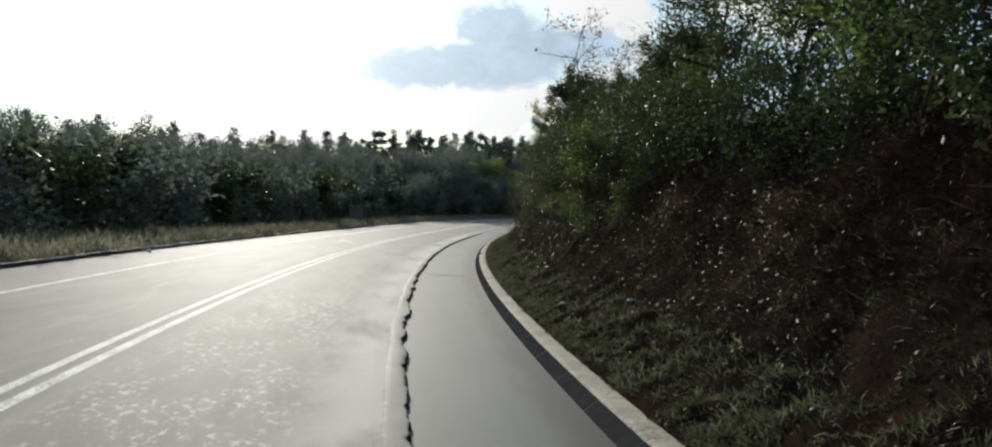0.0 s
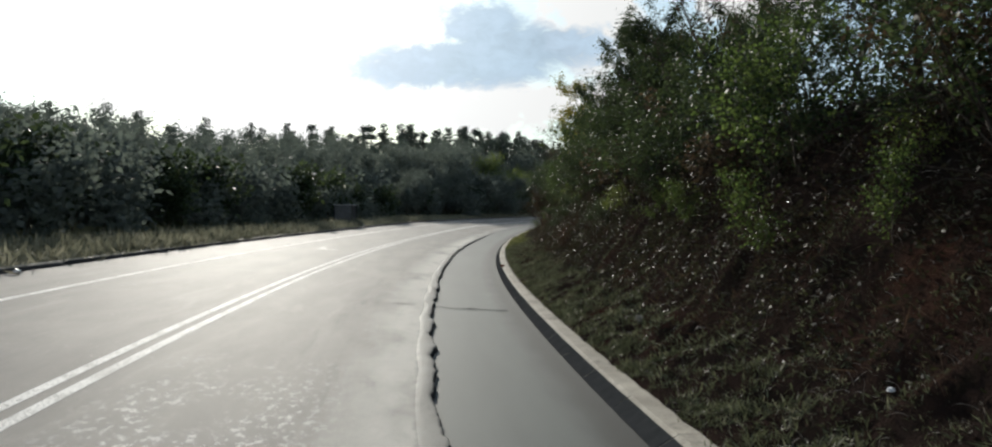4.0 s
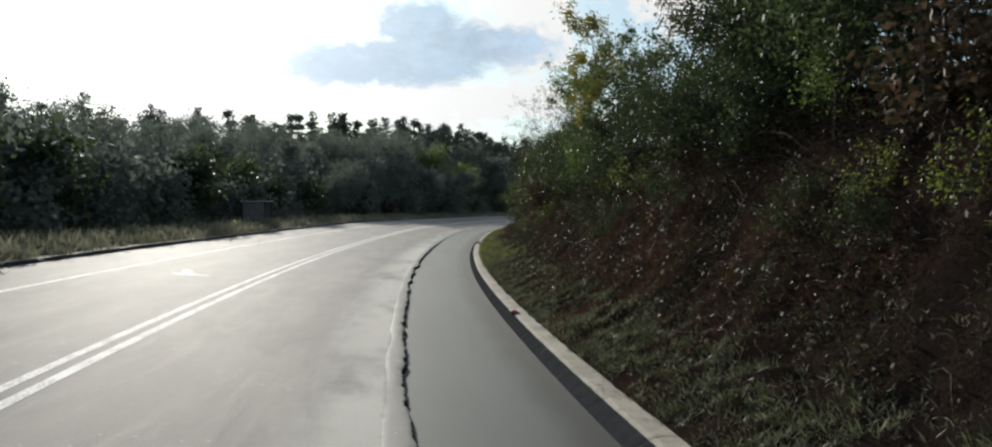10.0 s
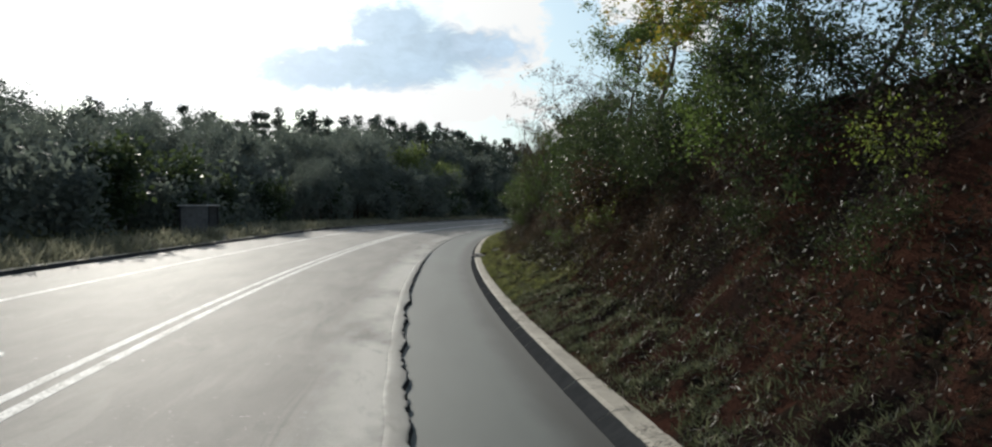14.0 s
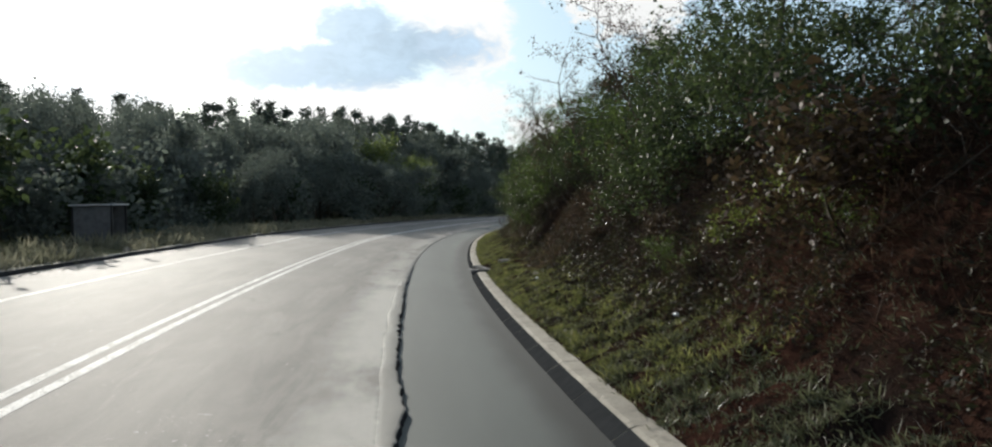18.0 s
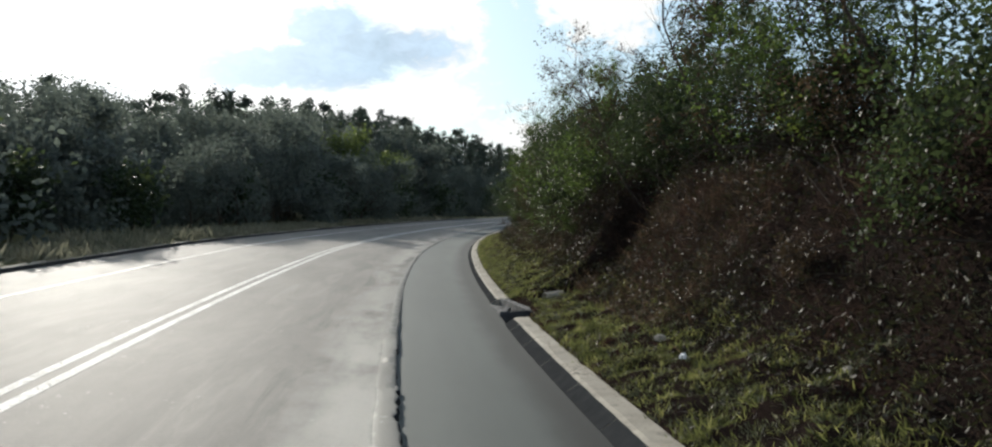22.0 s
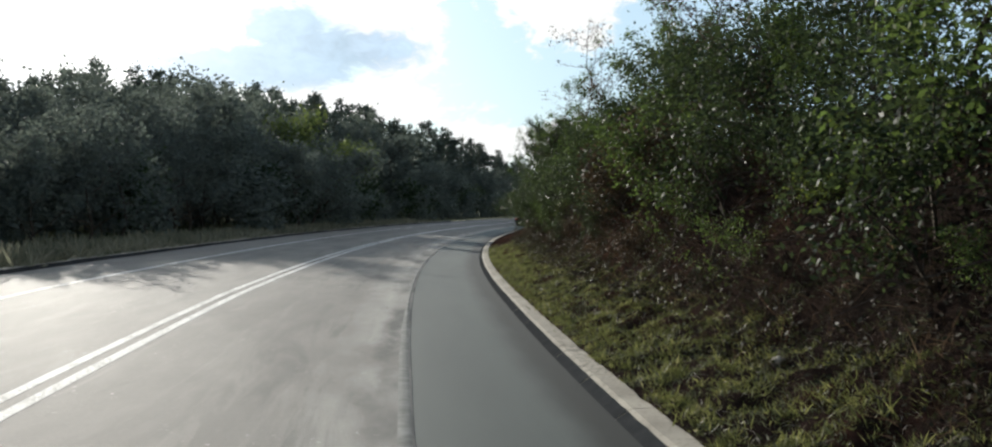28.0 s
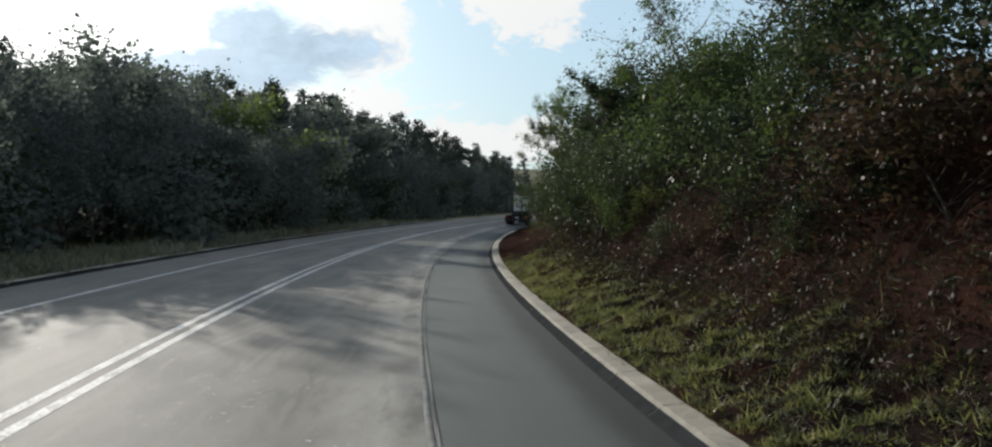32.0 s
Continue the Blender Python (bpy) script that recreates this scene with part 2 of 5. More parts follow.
def asphalt_shoulder(k):
    uv, s, v = along(k)
    p = place(k)
    grain = k.noise(p, 160.0, 2.0)
    patch = k.noise(stretched(k, uv, 0.1, 0.8), 1.0, 4.0, 0.55)
    c = k.ramp(patch, [(0.3, (0.076, 0.088, 0.082)), (0.7, (0.1, 0.114, 0.105))])
    c = k.mix(k.math("MULTIPLY", k.step(grain, 0.55, 0.8), 0.3), c, (0.15, 0.152, 0.14))
    # darker towards the kerb, with an uneven edge
    gutter_dark = k.math("MULTIPLY", k.step(k.math("ADD", v, k.math("MULTIPLY", k.noise(stretched(k, uv, 0.6, 2.0), 1.0, 4.0), 0.3)), 1.45, 2.0), 0.8)
    c = k.mix(gutter_dark, c, (0.016, 0.016, 0.015))
    return pbr(k, c, 0.7, grain, 0.3, 0.004, Specular_IOR_Level=0.12)


def line_paint(k):
    uv, s, v = along(k)
    p = place(k)
    wear = k.step(k.math("ADD", k.noise(p, 28.0, 5.0, 0.7), k.math("MULTIPLY", k.noise(p, 1.5, 3.0), 0.35)), 0.62, 0.78)
    c = k.mix(wear, (0.78, 0.765, 0.72), (0.34, 0.33, 0.3))
    return pbr(k, c, 0.75, k.noise(p, 140.0, 2.0), 0.25, 0.004)


def concrete(k):
    p = place(k)
    big = k.noise(p, 1.1, 5.0, 0.6)
    small = k.noise(p, 22.0, 4.0, 0.65)
    c = k.ramp(big, [(0.3, (0.27, 0.245, 0.2)), (0.5, (0.365, 0.335, 0.275)), (0.72, (0.46, 0.42, 0.345))])
    c = k.mix(k.math("MULTIPLY", k.step(small, 0.5, 0.7), 0.45), c, (0.15, 0.138, 0.115))
    c = k.mix(k.math("MULTIPLY", k.step(k.noise(p, 5.0, 5.0, 0.7), 0.54, 0.7), 0.5), c, (0.12, 0.115, 0.1))
    wob = k.add("ShaderNodeVectorMath", {"operation": "ADD"}, i0=p, i1=k.add("ShaderNodeTexNoise", None, Vector=p, Scale=3.0).outputs[1])
    cell = k.add("ShaderNodeTexVoronoi", {"feature": "DISTANCE_TO_EDGE"}, Vector=wob.outputs[0], Scale=3.6).outputs["Distance"]
    crazed = k.math("MULTIPLY", k.step(cell, 0.05, 0.015), k.step(k.noise(p, 0.16, 2.0), 0.56, 0.63))
    c = k.mix(k.math("MULTIPLY", crazed, 0.85), c, (0.06, 0.052, 0.045))
    tint = k.math("MULTIPLY", k.add("ShaderNodeObjectInfo").outputs["Random"], 0.14)
    c = k.mix(tint, c, (0.2, 0.18, 0.155))
    return pbr(k, c, 0.88, small, 0.5, 0.012)


def soil(k):
    p = place(k)
    big = k.noise(p, 0.55, 5.0, 0.6)
    mid = k.noise(p, 3.2, 5.0, 0.65)
    fine = k.noise(p, 26.0, 4.0, 0.7)
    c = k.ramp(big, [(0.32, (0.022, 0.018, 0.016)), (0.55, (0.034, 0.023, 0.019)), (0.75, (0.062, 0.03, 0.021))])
    s, o = along(k)[1:]
    bare = k.math("MULTIPLY", k.step(s, 36.0, 46.0), k.step(s, 70.0, 60.0))
    bare = k.math("MAXIMUM", bare, k.math("MULTIPLY", k.step(s, 97.0, 103.0), 0.7))
    bare = k.math("MULTIPLY", bare, k.step(k.noise(p, 0.35, 4.0, 0.6), 0.42, 0.56))
    c = k.mix(k.math("MULTIPLY", bare, 0.6), c, (0.068, 0.03, 0.02))
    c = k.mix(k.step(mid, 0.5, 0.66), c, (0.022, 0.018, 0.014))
    c = k.mix(k.math("MULTIPLY", k.step(fine, 0.58, 0.75), 0.5), c, (0.05, 0.036, 0.028))
    # rough grass on the level ground behind the crest
    v = along(k)[2]
    turf = k.ramp(k.noise(p, 0.4, 5.0, 0.65), [(0.3, (0.04, 0.05, 0.022)), (0.7, (0.09, 0.085, 0.045))])
    c = k.mix(k.step(k.math("ADD", v, k.math("MULTIPLY", mid, 1.5)), 7.4, 9.2), c, turf)
    return pbr(k, c, 1.0, k.math("ADD", fine, k.math("MULTIPLY", mid, 1.5)), 1.0, 0.09, Specular_IOR_Level=0.0)


def far_ground(k):
    p = place(k)
    c = k.ramp(k.noise(p, 0.12, 5.0, 0.6), [(0.3, (0.06, 0.07, 0.03)), (0.7, (0.13, 0.125, 0.065))])
    return pbr(k, c, 0.95, k.noise(p, 3.0, 4.0), 0.8, 0.1)


def leaf_material(name, stops, through=0.4, gloss=0.4, shine=0.15, warmth=0.3, clump=0.0):
    def build(k):
        island = k.add("ShaderNodeNewGeometry").outputs["Random Per Island"]
        ob = k.add("ShaderNodeObjectInfo").outputs["Random"]
        f = k.math("ADD", k.math("MULTIPLY", island, 0.75), k.math("MULTIPLY", ob, 0.25))
        if clump:
            # tufts differ from one another more than their blades do
            tuft = k.step(k.noise(place(k), clump, 4.0, 0.6), 0.3, 0.7)
            f = k.math("ADD", k.math("MULTIPLY", f, 0.45), k.math("MULTIPLY", tuft, 0.55))
        c = k.ramp(f, stops)
        b = k.add("ShaderNodeBsdfPrincipled", None, Base_Color=c, Roughness=gloss, Specular_IOR_Level=shine)
        warm = k.mix(warmth, c, (0.26, 0.31, 0.04))
        t = k.add("ShaderNodeBsdfTranslucent", None, Color=warm)
        return k.add("ShaderNodeMixShader", None, i0=through, i1=b, i2=t)
    return material(name, build)


def bark(k):
    p = place(k)
    n = k.noise(stretched(k, p, 9.0, 2.0), 2.0, 5.0, 0.65)
    c = k.ramp(n, [(0.3, (0.035, 0.028, 0.022)), (0.6, (0.075, 0.062, 0.05)), (0.8, (0.13, 0.11, 0.09))])
    return pbr(k, c, 0.9, n, 0.8, 0.02)


def plain(name, colour, rough=0.6, metal=0.0, wear=0.3, shine=0.3):
    def build(k):
        p = place(k)
        n = k.noise(p, 4.0, 5.0, 0.65)
        dark = tuple(v * (1 - wear) for v in colour)
        return pbr(k, k.ramp(n, [(0.35, dark), (0.65, colour)]), rough, k.noise(p, 60.0, 3.0), 0.1, 0.003, Metallic=metal, Specular_IOR_Level=shine)
    return material(name, build)


M_ROAD = material("road_asphalt", asphalt_road)
M_SHOULDER = material("shoulder_asphalt", asphalt_shoulder)
M_LINE = material("road_paint", line_paint)
M_CONCRETE = material("kerb_concrete", concrete)
# dark colour of the kerb faces; stands for shade on lip and crack
M_DARK_FACE = plain("dark_face", (0.042, 0.044, 0.045), 0.95, 0.0, 0.25, 0.0)
M_DRAIN = plain("stained_concrete", (0.2, 0.2, 0.195), 0.9, 0.0, 0.6, 0.02)
# drain concrete with the inlet's shade put into its colour
M_DRAIN_SHADE = plain("shaded_drain_concrete", (0.075, 0.08, 0.085), 0.9, 0.0, 0.5, 0.02)
M_SEAM = plain("seam_mortar", (0.3, 0.3, 0.275), 0.85, 0.0, 0.35, 0.03)
M_SOIL = material("bank_soil", soil)
M_FAR = material("far_ground", far_ground)
M_BARK = material("bark", bark)
M_LEAF = leaf_material("leaf_green", [(0.0, (0.014, 0.027, 0.014)), (0.5, (0.034, 0.064, 0.026)), (0.8, (0.075, 0.125, 0.04)), (1.0, (0.14, 0.18, 0.055))], 0.5, 0.5, 0.06, warmth=0.18)
# brighter leaf copy with the sunlight put into its colour
M_LEAF_BRIGHT = leaf_material("leaf_sunlit", [(0.0, (0.035, 0.055, 0.018)), (0.5, (0.07, 0.1, 0.03)), (1.0, (0.14, 0.155, 0.045))], 0.5, shine=0.12, warmth=0.25)
M_LEAF_DARK = leaf_material("leaf_dark", [(0.0, (0.012, 0.019, 0.014)), (0.6, (0.024, 0.04, 0.024)), (0.9, (0.055, 0.08, 0.04)), (1.0, (0.09, 0.12, 0.05))], 0.4, 0.5, 0.07, warmth=0.1)
# forest leaves made paler and greyer, with haze put into their colour
M_LEAF_FOREST = leaf_material("leaf_forest_hazed", [(0.0, (0.08, 0.095, 0.09)), (0.5, (0.105, 0.125, 0.115)), (1.0, (0.135, 0.16, 0.135))], 0.5, 0.65, 0.07, warmth=0.05)
M_LEAF_LIGHT = leaf_material("leaf_light", [(0.0, (0.07, 0.1, 0.04)), (0.5, (0.11, 0.145, 0.055)), (1.0, (0.16, 0.185, 0.07))], 0.5, 0.6, 0.07, warmth=0.2)
M_LEAF_YELLOW = leaf_material("leaf_yellow", [(0.0, (0.05, 0.075, 0.015)), (0.4, (0.13, 0.12, 0.02)), (0.8, (0.24, 0.15, 0.03)), (1.0, (0.2, 0.08, 0.03))], 0.6)
M_LEAF_DRY = leaf_material("leaf_dry", [(0.0, (0.03, 0.02, 0.014)), (0.5, (0.06, 0.038, 0.025)), (1.0, (0.14, 0.09, 0.058))], 0.25, 0.6, 0.15, warmth=0.05)
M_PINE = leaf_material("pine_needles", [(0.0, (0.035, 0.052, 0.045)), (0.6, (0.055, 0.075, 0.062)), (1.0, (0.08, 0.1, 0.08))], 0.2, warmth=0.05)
M_GRASS = leaf_material("grass_green", [(0.0, (0.016, 0.019, 0.010)), (0.3, (0.06, 0.07, 0.027)), (0.6, (0.16, 0.17, 0.06)), (0.85, (0.26, 0.255, 0.1)), (1.0, (0.42, 0.38, 0.21))], 0.45, 0.55, 0.15, warmth=0.05, clump=3.5)
M_GRASS_PALE = leaf_material("grass_pale", [(0.0, (0.1, 0.105, 0.07)), (0.5, (0.18, 0.18, 0.125)), (1.0, (0.32, 0.3, 0.22))], 0.4, 0.6, 0.1, warmth=0.0, clump=0.7)
M_STRAW = leaf_material("dry_straw", [(0.0, (0.034, 0.023, 0.016)), (0.6, (0.085, 0.056, 0.036)), (0.9, (0.19, 0.14, 0.085)), (1.0, (0.42, 0.34, 0.22))], 0.35, 0.6, 0.1, warmth=0.0, clump=2.0)
M_TWIG = leaf_material("pale_twigs", [(0.0, (0.08, 0.06, 0.048)), (0.5, (0.2, 0.165, 0.135)), (1.0, (0.5, 0.46, 0.4))], 0.0)
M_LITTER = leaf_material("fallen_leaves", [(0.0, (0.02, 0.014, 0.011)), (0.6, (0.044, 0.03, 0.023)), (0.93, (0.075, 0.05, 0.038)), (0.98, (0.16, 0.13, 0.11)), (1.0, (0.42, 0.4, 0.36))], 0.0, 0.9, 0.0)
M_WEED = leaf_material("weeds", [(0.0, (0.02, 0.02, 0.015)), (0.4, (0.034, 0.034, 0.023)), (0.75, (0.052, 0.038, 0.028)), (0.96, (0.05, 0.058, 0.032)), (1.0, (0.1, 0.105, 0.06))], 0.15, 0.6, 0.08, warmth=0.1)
M_GRASS_DULL = leaf_material("grass_dull", [(0.0, (0.016, 0.018, 0.012)), (0.4, (0.068, 0.076, 0.045)), (0.75, (0.15, 0.16, 0.095)), (1.0, (0.34, 0.32, 0.23))], 0.25, 0.55, 0.1, warmth=0.05, clump=4.5)
M_PLASTIC = plain("white_plastic", (0.75, 0.76, 0.78), 0.35, 0.0, 0.15)
M_CLAY = plain("red_clay", (0.2, 0.07, 0.04), 0.9)
M_WHITE = plain("pale_panel", (0.55, 0.56, 0.56), 0.5, 0.0, 0.2)
M_DARK = plain("dark_sheet", (0.03, 0.032, 0.036), 0.6, 0.0, 0.4)
M_SHED = plain("weathered_sheet", (0.13, 0.135, 0.14), 0.8, 0.0, 0.4)
M_STEEL = plain("grey_steel", (0.3, 0.3, 0.3), 0.45, 0.7)
M_STEEL_DARK = plain("black_steel", (0.03, 0.03, 0.03), 0.6, 0.2)
M_RUBBER = plain("rubber", (0.02, 0.02, 0.02), 0.8)
M_RED = plain("red_lens", (0.4, 0.02, 0.02), 0.25, 0.0, 0.1)

# ---- the line of the road, as the lorry drives it: metres along and across ----
HEAD0 = math.atan(-0.137)
s_axis = np.arange(-80.0, 460.0, 0.25)
kap = np.interp(s_axis, [-80, 0, 20, 40, 60, 80, 95, 130, 200, 300, 460], [0.003, 0.0035, 0.0029, 0.0025, 0.0022, 0.0023, 0.0025, 0.0028, 0.003, 0.003, 0.002])
i0 = int(np.argmin(abs(s_axis)))
h_axis = np.cumsum(kap) * 0.25
h_axis += HEAD0 - h_axis[i0]
x_axis, y_axis = np.cumsum(np.sin(h_axis)) * 0.25, np.cumsum(np.cos(h_axis)) * 0.25
x_axis, y_axis = x_axis - x_axis[i0], y_axis - y_axis[i0]
shift = np.interp(s_axis, [0, 30, 60, 90, 130], [0.17, 0.12, -0.03, -0.08, -0.05])
x_axis, y_axis = x_axis + shift * np.cos(h_axis), y_axis - shift * np.sin(h_axis)
SLOPE = 0.07                      # the curve's cross fall, down to the inside
DOUBLE, JOINT, KERB, EDGE, LEFT = -3.58, 0.03, 1.99, -7.15, -9.3


def level(s):
    q = np.clip(s, 0, 105)
    return 6.9e-7 * q**3 - 5.9e-5 * q**2 - 4.9e-4 * q


def smooth(x, a, b):
    t = np.clip((np.asarray(x, float) - a) / (b - a), 0, 1)
    return t * t * (3 - 2 * t)


RIGHT_A = ((2.0, 2.4, 2.52, 3.1, 3.8, 4.3, 4.85, 5.5, 6.5, 8, 12, 30, 140), (-0.3, -0.13, -0.06, 0.18, 0.52, 1.05, 1.8, 2.7, 3.5, 3.95, 4.3, 4.6, 5.5))
RIGHT_B = ((2.0, 2.4, 2.55, 3.2, 4.0, 4.5, 5.0, 5.6, 6.5, 8, 12, 30, 140), (-0.3, -0.13, -0.06, 0.09, 0.27, 0.6, 1.25, 2.1, 3.0, 3.5, 3.75, 4.0, 5.0))
LEFT_P = ((-300, -120, -60, -40, -28, -20, -14, -11, -9.65, -9.3), (30, 15, 7.0, 4.2, 2.4, 1.5, 1.0, 0.85, 0.78, 0.55))


def lump(s, o, scale, seed=0.0):
    out = np.empty(np.broadcast(s, o).shape)
    for i, (a, b) in enumerate(zip(*(v.ravel() for v in np.broadcast_arrays(np.asarray(s, float), np.asarray(o, float))))):
        out.ravel()[i] = noise.noise((a * scale, b * scale, seed))
    return out


def ground(s, o):
    """Height of the ground at a place along and across."""
    s, o = np.broadcast_arrays(np.asarray(s, float), np.asarray(o, float))
    w = smooth(s, 52, 80)
    right = np.interp(o, *RIGHT_A) * (1 - w) + np.interp(o, *RIGHT_B) * w
    left = np.interp(o, *LEFT_P)
    z = np.where(o > KERB, right, np.where(o < LEFT, left, -SLOPE * o - 0.12))
    # the washed-out gully behind the drain inlet
    mid = 86.2 + (o - 3.0) * 0.55
    z = z - np.where(o > 2.6, 1.5 * np.exp(-((s - mid) / (0.65 + 0.45 * np.clip(o - 3, 0, 4))) ** 4) * smooth(o, 2.7, 4.2) * (1 - smooth(o, 5.7, 7.0)), 0)
    # the sunken throat of the inlet
    z = z - np.where((o > KERB) & (o < 3.2), 0.45 * smooth(s, 83.2, 83.4) * (1 - smooth(s, 86.4, 86.8)) * (1 - smooth(o, 2.48, 2.66)), 0)
    return z + level(s)


def put(s, o, z):
    """World points from metres along, across and height."""
    s, o, z = np.broadcast_arrays(np.asarray(s, float), np.asarray(o, float), np.asarray(z, float))
    h = np.interp(s, s_axis, h_axis)
    return np.stack([np.interp(s, s_axis, x_axis) + np.cos(h) * o, np.interp(s, s_axis, y_axis) - np.sin(h) * o, z], -1)


def link(name, verts, faces, mat, parent=None, uv=None, shade=True, label="", category="", kind="", group=""):
    me = bpy.data.meshes.new(name)
    verts, faces = np.asarray(verts, np.float32).reshape(-1, 3), np.asarray(faces, np.int32)
    me.vertices.add(len(verts))
    me.vertices.foreach_set("co", verts.ravel())
    n, w = faces.shape
    me.loops.add(n * w)
    me.loops.foreach_set("vertex_index", faces.ravel())
    me.polygons.add(n)
    me.polygons.foreach_set("loop_start", np.arange(0, n * w, w, dtype=np.int32))
    if uv is not None:
        layer = me.uv_layers.new(name="UVMap")
        layer.data.foreach_set("uv", np.asarray(uv, np.float32)[faces.ravel()].ravel())
    me.update(calc_edges=True)
    me.validate()
    if shade:
        me.polygons.foreach_set("use_smooth", np.ones(n, bool))
    me.materials.append(mat)
    ob = new(name, me)
    if parent:
        ob.parent = parent
    return tagged(ob, label, category, group, kind)


def grid_faces(n, m):
    i = np.arange(n * m).reshape(n, m)
    return np.stack([i[:-1, :-1], i[:-1, 1:], i[1:, 1:], i[1:, :-1]], -1).reshape(-1, 4)


def strip(name, s, offs, zfun, mat, **tags):
    """A sheet swept along the road; offs across, zfun(s, o) the height."""
    ss, oo = np.meshgrid(s, offs, indexing="ij")
    v = put(ss, oo, zfun(ss, oo))
    return link(name, v.reshape(-1, 3), grid_faces(len(s), len(offs)), mat, uv=np.stack([ss, oo], -1).reshape(-1, 2), **tags)


def drop(s):
    """How far the shoulder lies under the lane."""
    return 0.06 - 0.052 * smooth(s, 80, 90)


def road_z(s, o):
    return level(s) - SLOPE * o


# ---- ground, road, shoulder, lines ----
s_long = np.concatenate([np.arange(-70, -10, 2.0), np.arange(-10, 160, 0.5), np.arange(160, 440, 3.0)])
strip("road", s_long, np.linspace(LEFT - 0.05, JOINT, 20), road_z, M_ROAD, kind="structure", label="worn pale grey asphalt road curving between wooded banks", category="road")
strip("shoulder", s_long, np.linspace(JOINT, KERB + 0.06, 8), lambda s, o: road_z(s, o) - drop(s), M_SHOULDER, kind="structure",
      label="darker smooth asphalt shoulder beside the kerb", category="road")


def bank_z(s, o):
    return ground(s, o) + 0.24 * lump(s, o, 0.55, 3.0) * smooth(o, 3.0, 4.5) + 0.13 * lump(s, o, 1.7, 5.0) * smooth(o, 2.6, 3.4) + 0.1 * lump(s, o, 3.1, 7.0) * smooth(o, 2.5, 2.8) * (1 - 0.6 * smooth(o, 4.2, 5.5))


def left_z(s, o):
    return ground(s, o) + 0.12 * lump(s, o, 0.5, 9.0) * smooth(-o, 9.6, 11)


s_bank = np.concatenate([np.arange(-60, -6, 2.0), np.arange(-6, 125, 0.16), np.arange(125, 330, 2.0)])
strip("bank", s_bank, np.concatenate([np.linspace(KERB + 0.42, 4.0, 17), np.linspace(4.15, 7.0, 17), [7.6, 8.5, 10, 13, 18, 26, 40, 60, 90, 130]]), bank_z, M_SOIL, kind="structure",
      label="steep cut bank of reddish soil with leaf litter", category="ground")
s_left = np.concatenate([np.arange(-70, 0, 3.0), np.arange(0, 200, 1.0), np.arange(200, 440, 4.0)])
strip("verge", s_left, np.concatenate([[-300, -220, -160, -120, -90, -70, -55, -42, -32, -25, -20], np.linspace(-17, LEFT - 0.25, 14)]), left_z, M_FAR, kind="structure",
      label="grassy verge rising into a wooded hillside", category="ground")
bm = bmesh.new()
bmesh.ops.create_circle(bm, cap_ends=True, segments=64, radius=4000, matrix=Matrix.Translation((0, 100, -2.5)))
me = bpy.data.meshes.new("ground")
bm.to_mesh(me)
bm.free()
me.materials.append(M_FAR)
tagged(new("ground", me), "dark green wooded country out to the horizon", "ground", kind="structure")


def stripe(name, a, b, off, width, **tags):
    s = np.arange(a, b + 0.01, 0.5)
    return strip(name, s, [off - width / 2, off, off + width / 2], lambda s, o: road_z(s, o) + 0.004, M_LINE, **tags)


stripe("road_line", -60, 300, DOUBLE - 0.14, 0.13, kind="structure", label="solid white centre line of a double pair", category="road marking")
stripe("road_line", -60, 300, DOUBLE + 0.14, 0.14, kind="structure", label="solid white centre line of a double pair", category="road marking")
stripe("road_line", -60, 300, EDGE, 0.14, kind="structure", label="solid white edge line of the far lane", category="road marking")
s_seam = np.arange(76, 220, 0.25)
seam_at = JOINT - 0.01 + 0.012 * np.array([noise.noise((a * 0.7, 3.0, 1.0)) for a in s_seam])
half = 0.07 - 0.035 * smooth(s_seam, 98, 106)
so, oo = np.broadcast_arrays(s_seam[:, None], seam_at[:, None] + half[:, None] * np.array([-1.0, -0.6, 0.7, 1.0]))
link("joint_seam", put(so, oo, road_z(so, oo) + np.array([0.003, 0.009, 0.009, -0.012])).reshape(-1, 3), grid_faces(len(s_seam), 4), M_SEAM, uv=np.stack([so, oo], -1).reshape(-1, 2),
     kind="structure", label="pale worn seam where lane and shoulder meet", category="road")


def painted(name, s0, o0, outline, label):
    """A flat painted shape; outline in metres along and across."""
    pts = np.array(outline, float)
    v = put(s0 + pts[:, 0], o0 + pts[:, 1], road_z(s0 + pts[:, 0], o0 + pts[:, 1]) + 0.005)
    bm = bmesh.new()
    f = bm.faces.new([bm.verts.new(p) for p in v])
    bmesh.ops.triangulate(bm, faces=[f])
    me = bpy.data.meshes.new(name)
    bm.to_mesh(me)
    bm.free()
    me.uv_layers.new(name="UVMap")
    me.materials.append(M_LINE)
    return tagged(new(name, me), label, "road marking", kind="structure")


ARROW = [(0.3, -0.48), (0.75, -0.26), (1.4, -0.5), (1.85, -0.42), (1.2, -0.12), (0.9, -0.16), (0.6, -0.02), (0.2, 0.52), (-0.02, 0.6), (0.08, -0.3)]
painted("road_arrow", 52.5, -5.3, ARROW, "worn white turn arrow painted on the lane")

# ---- the broken lip between road and shoulder ----
s_lip = np.arange(-6, 150, 0.06)


def wave(freq, a, b):
    return np.array([noise.noise((q * freq, a, b)) for q in s_lip])


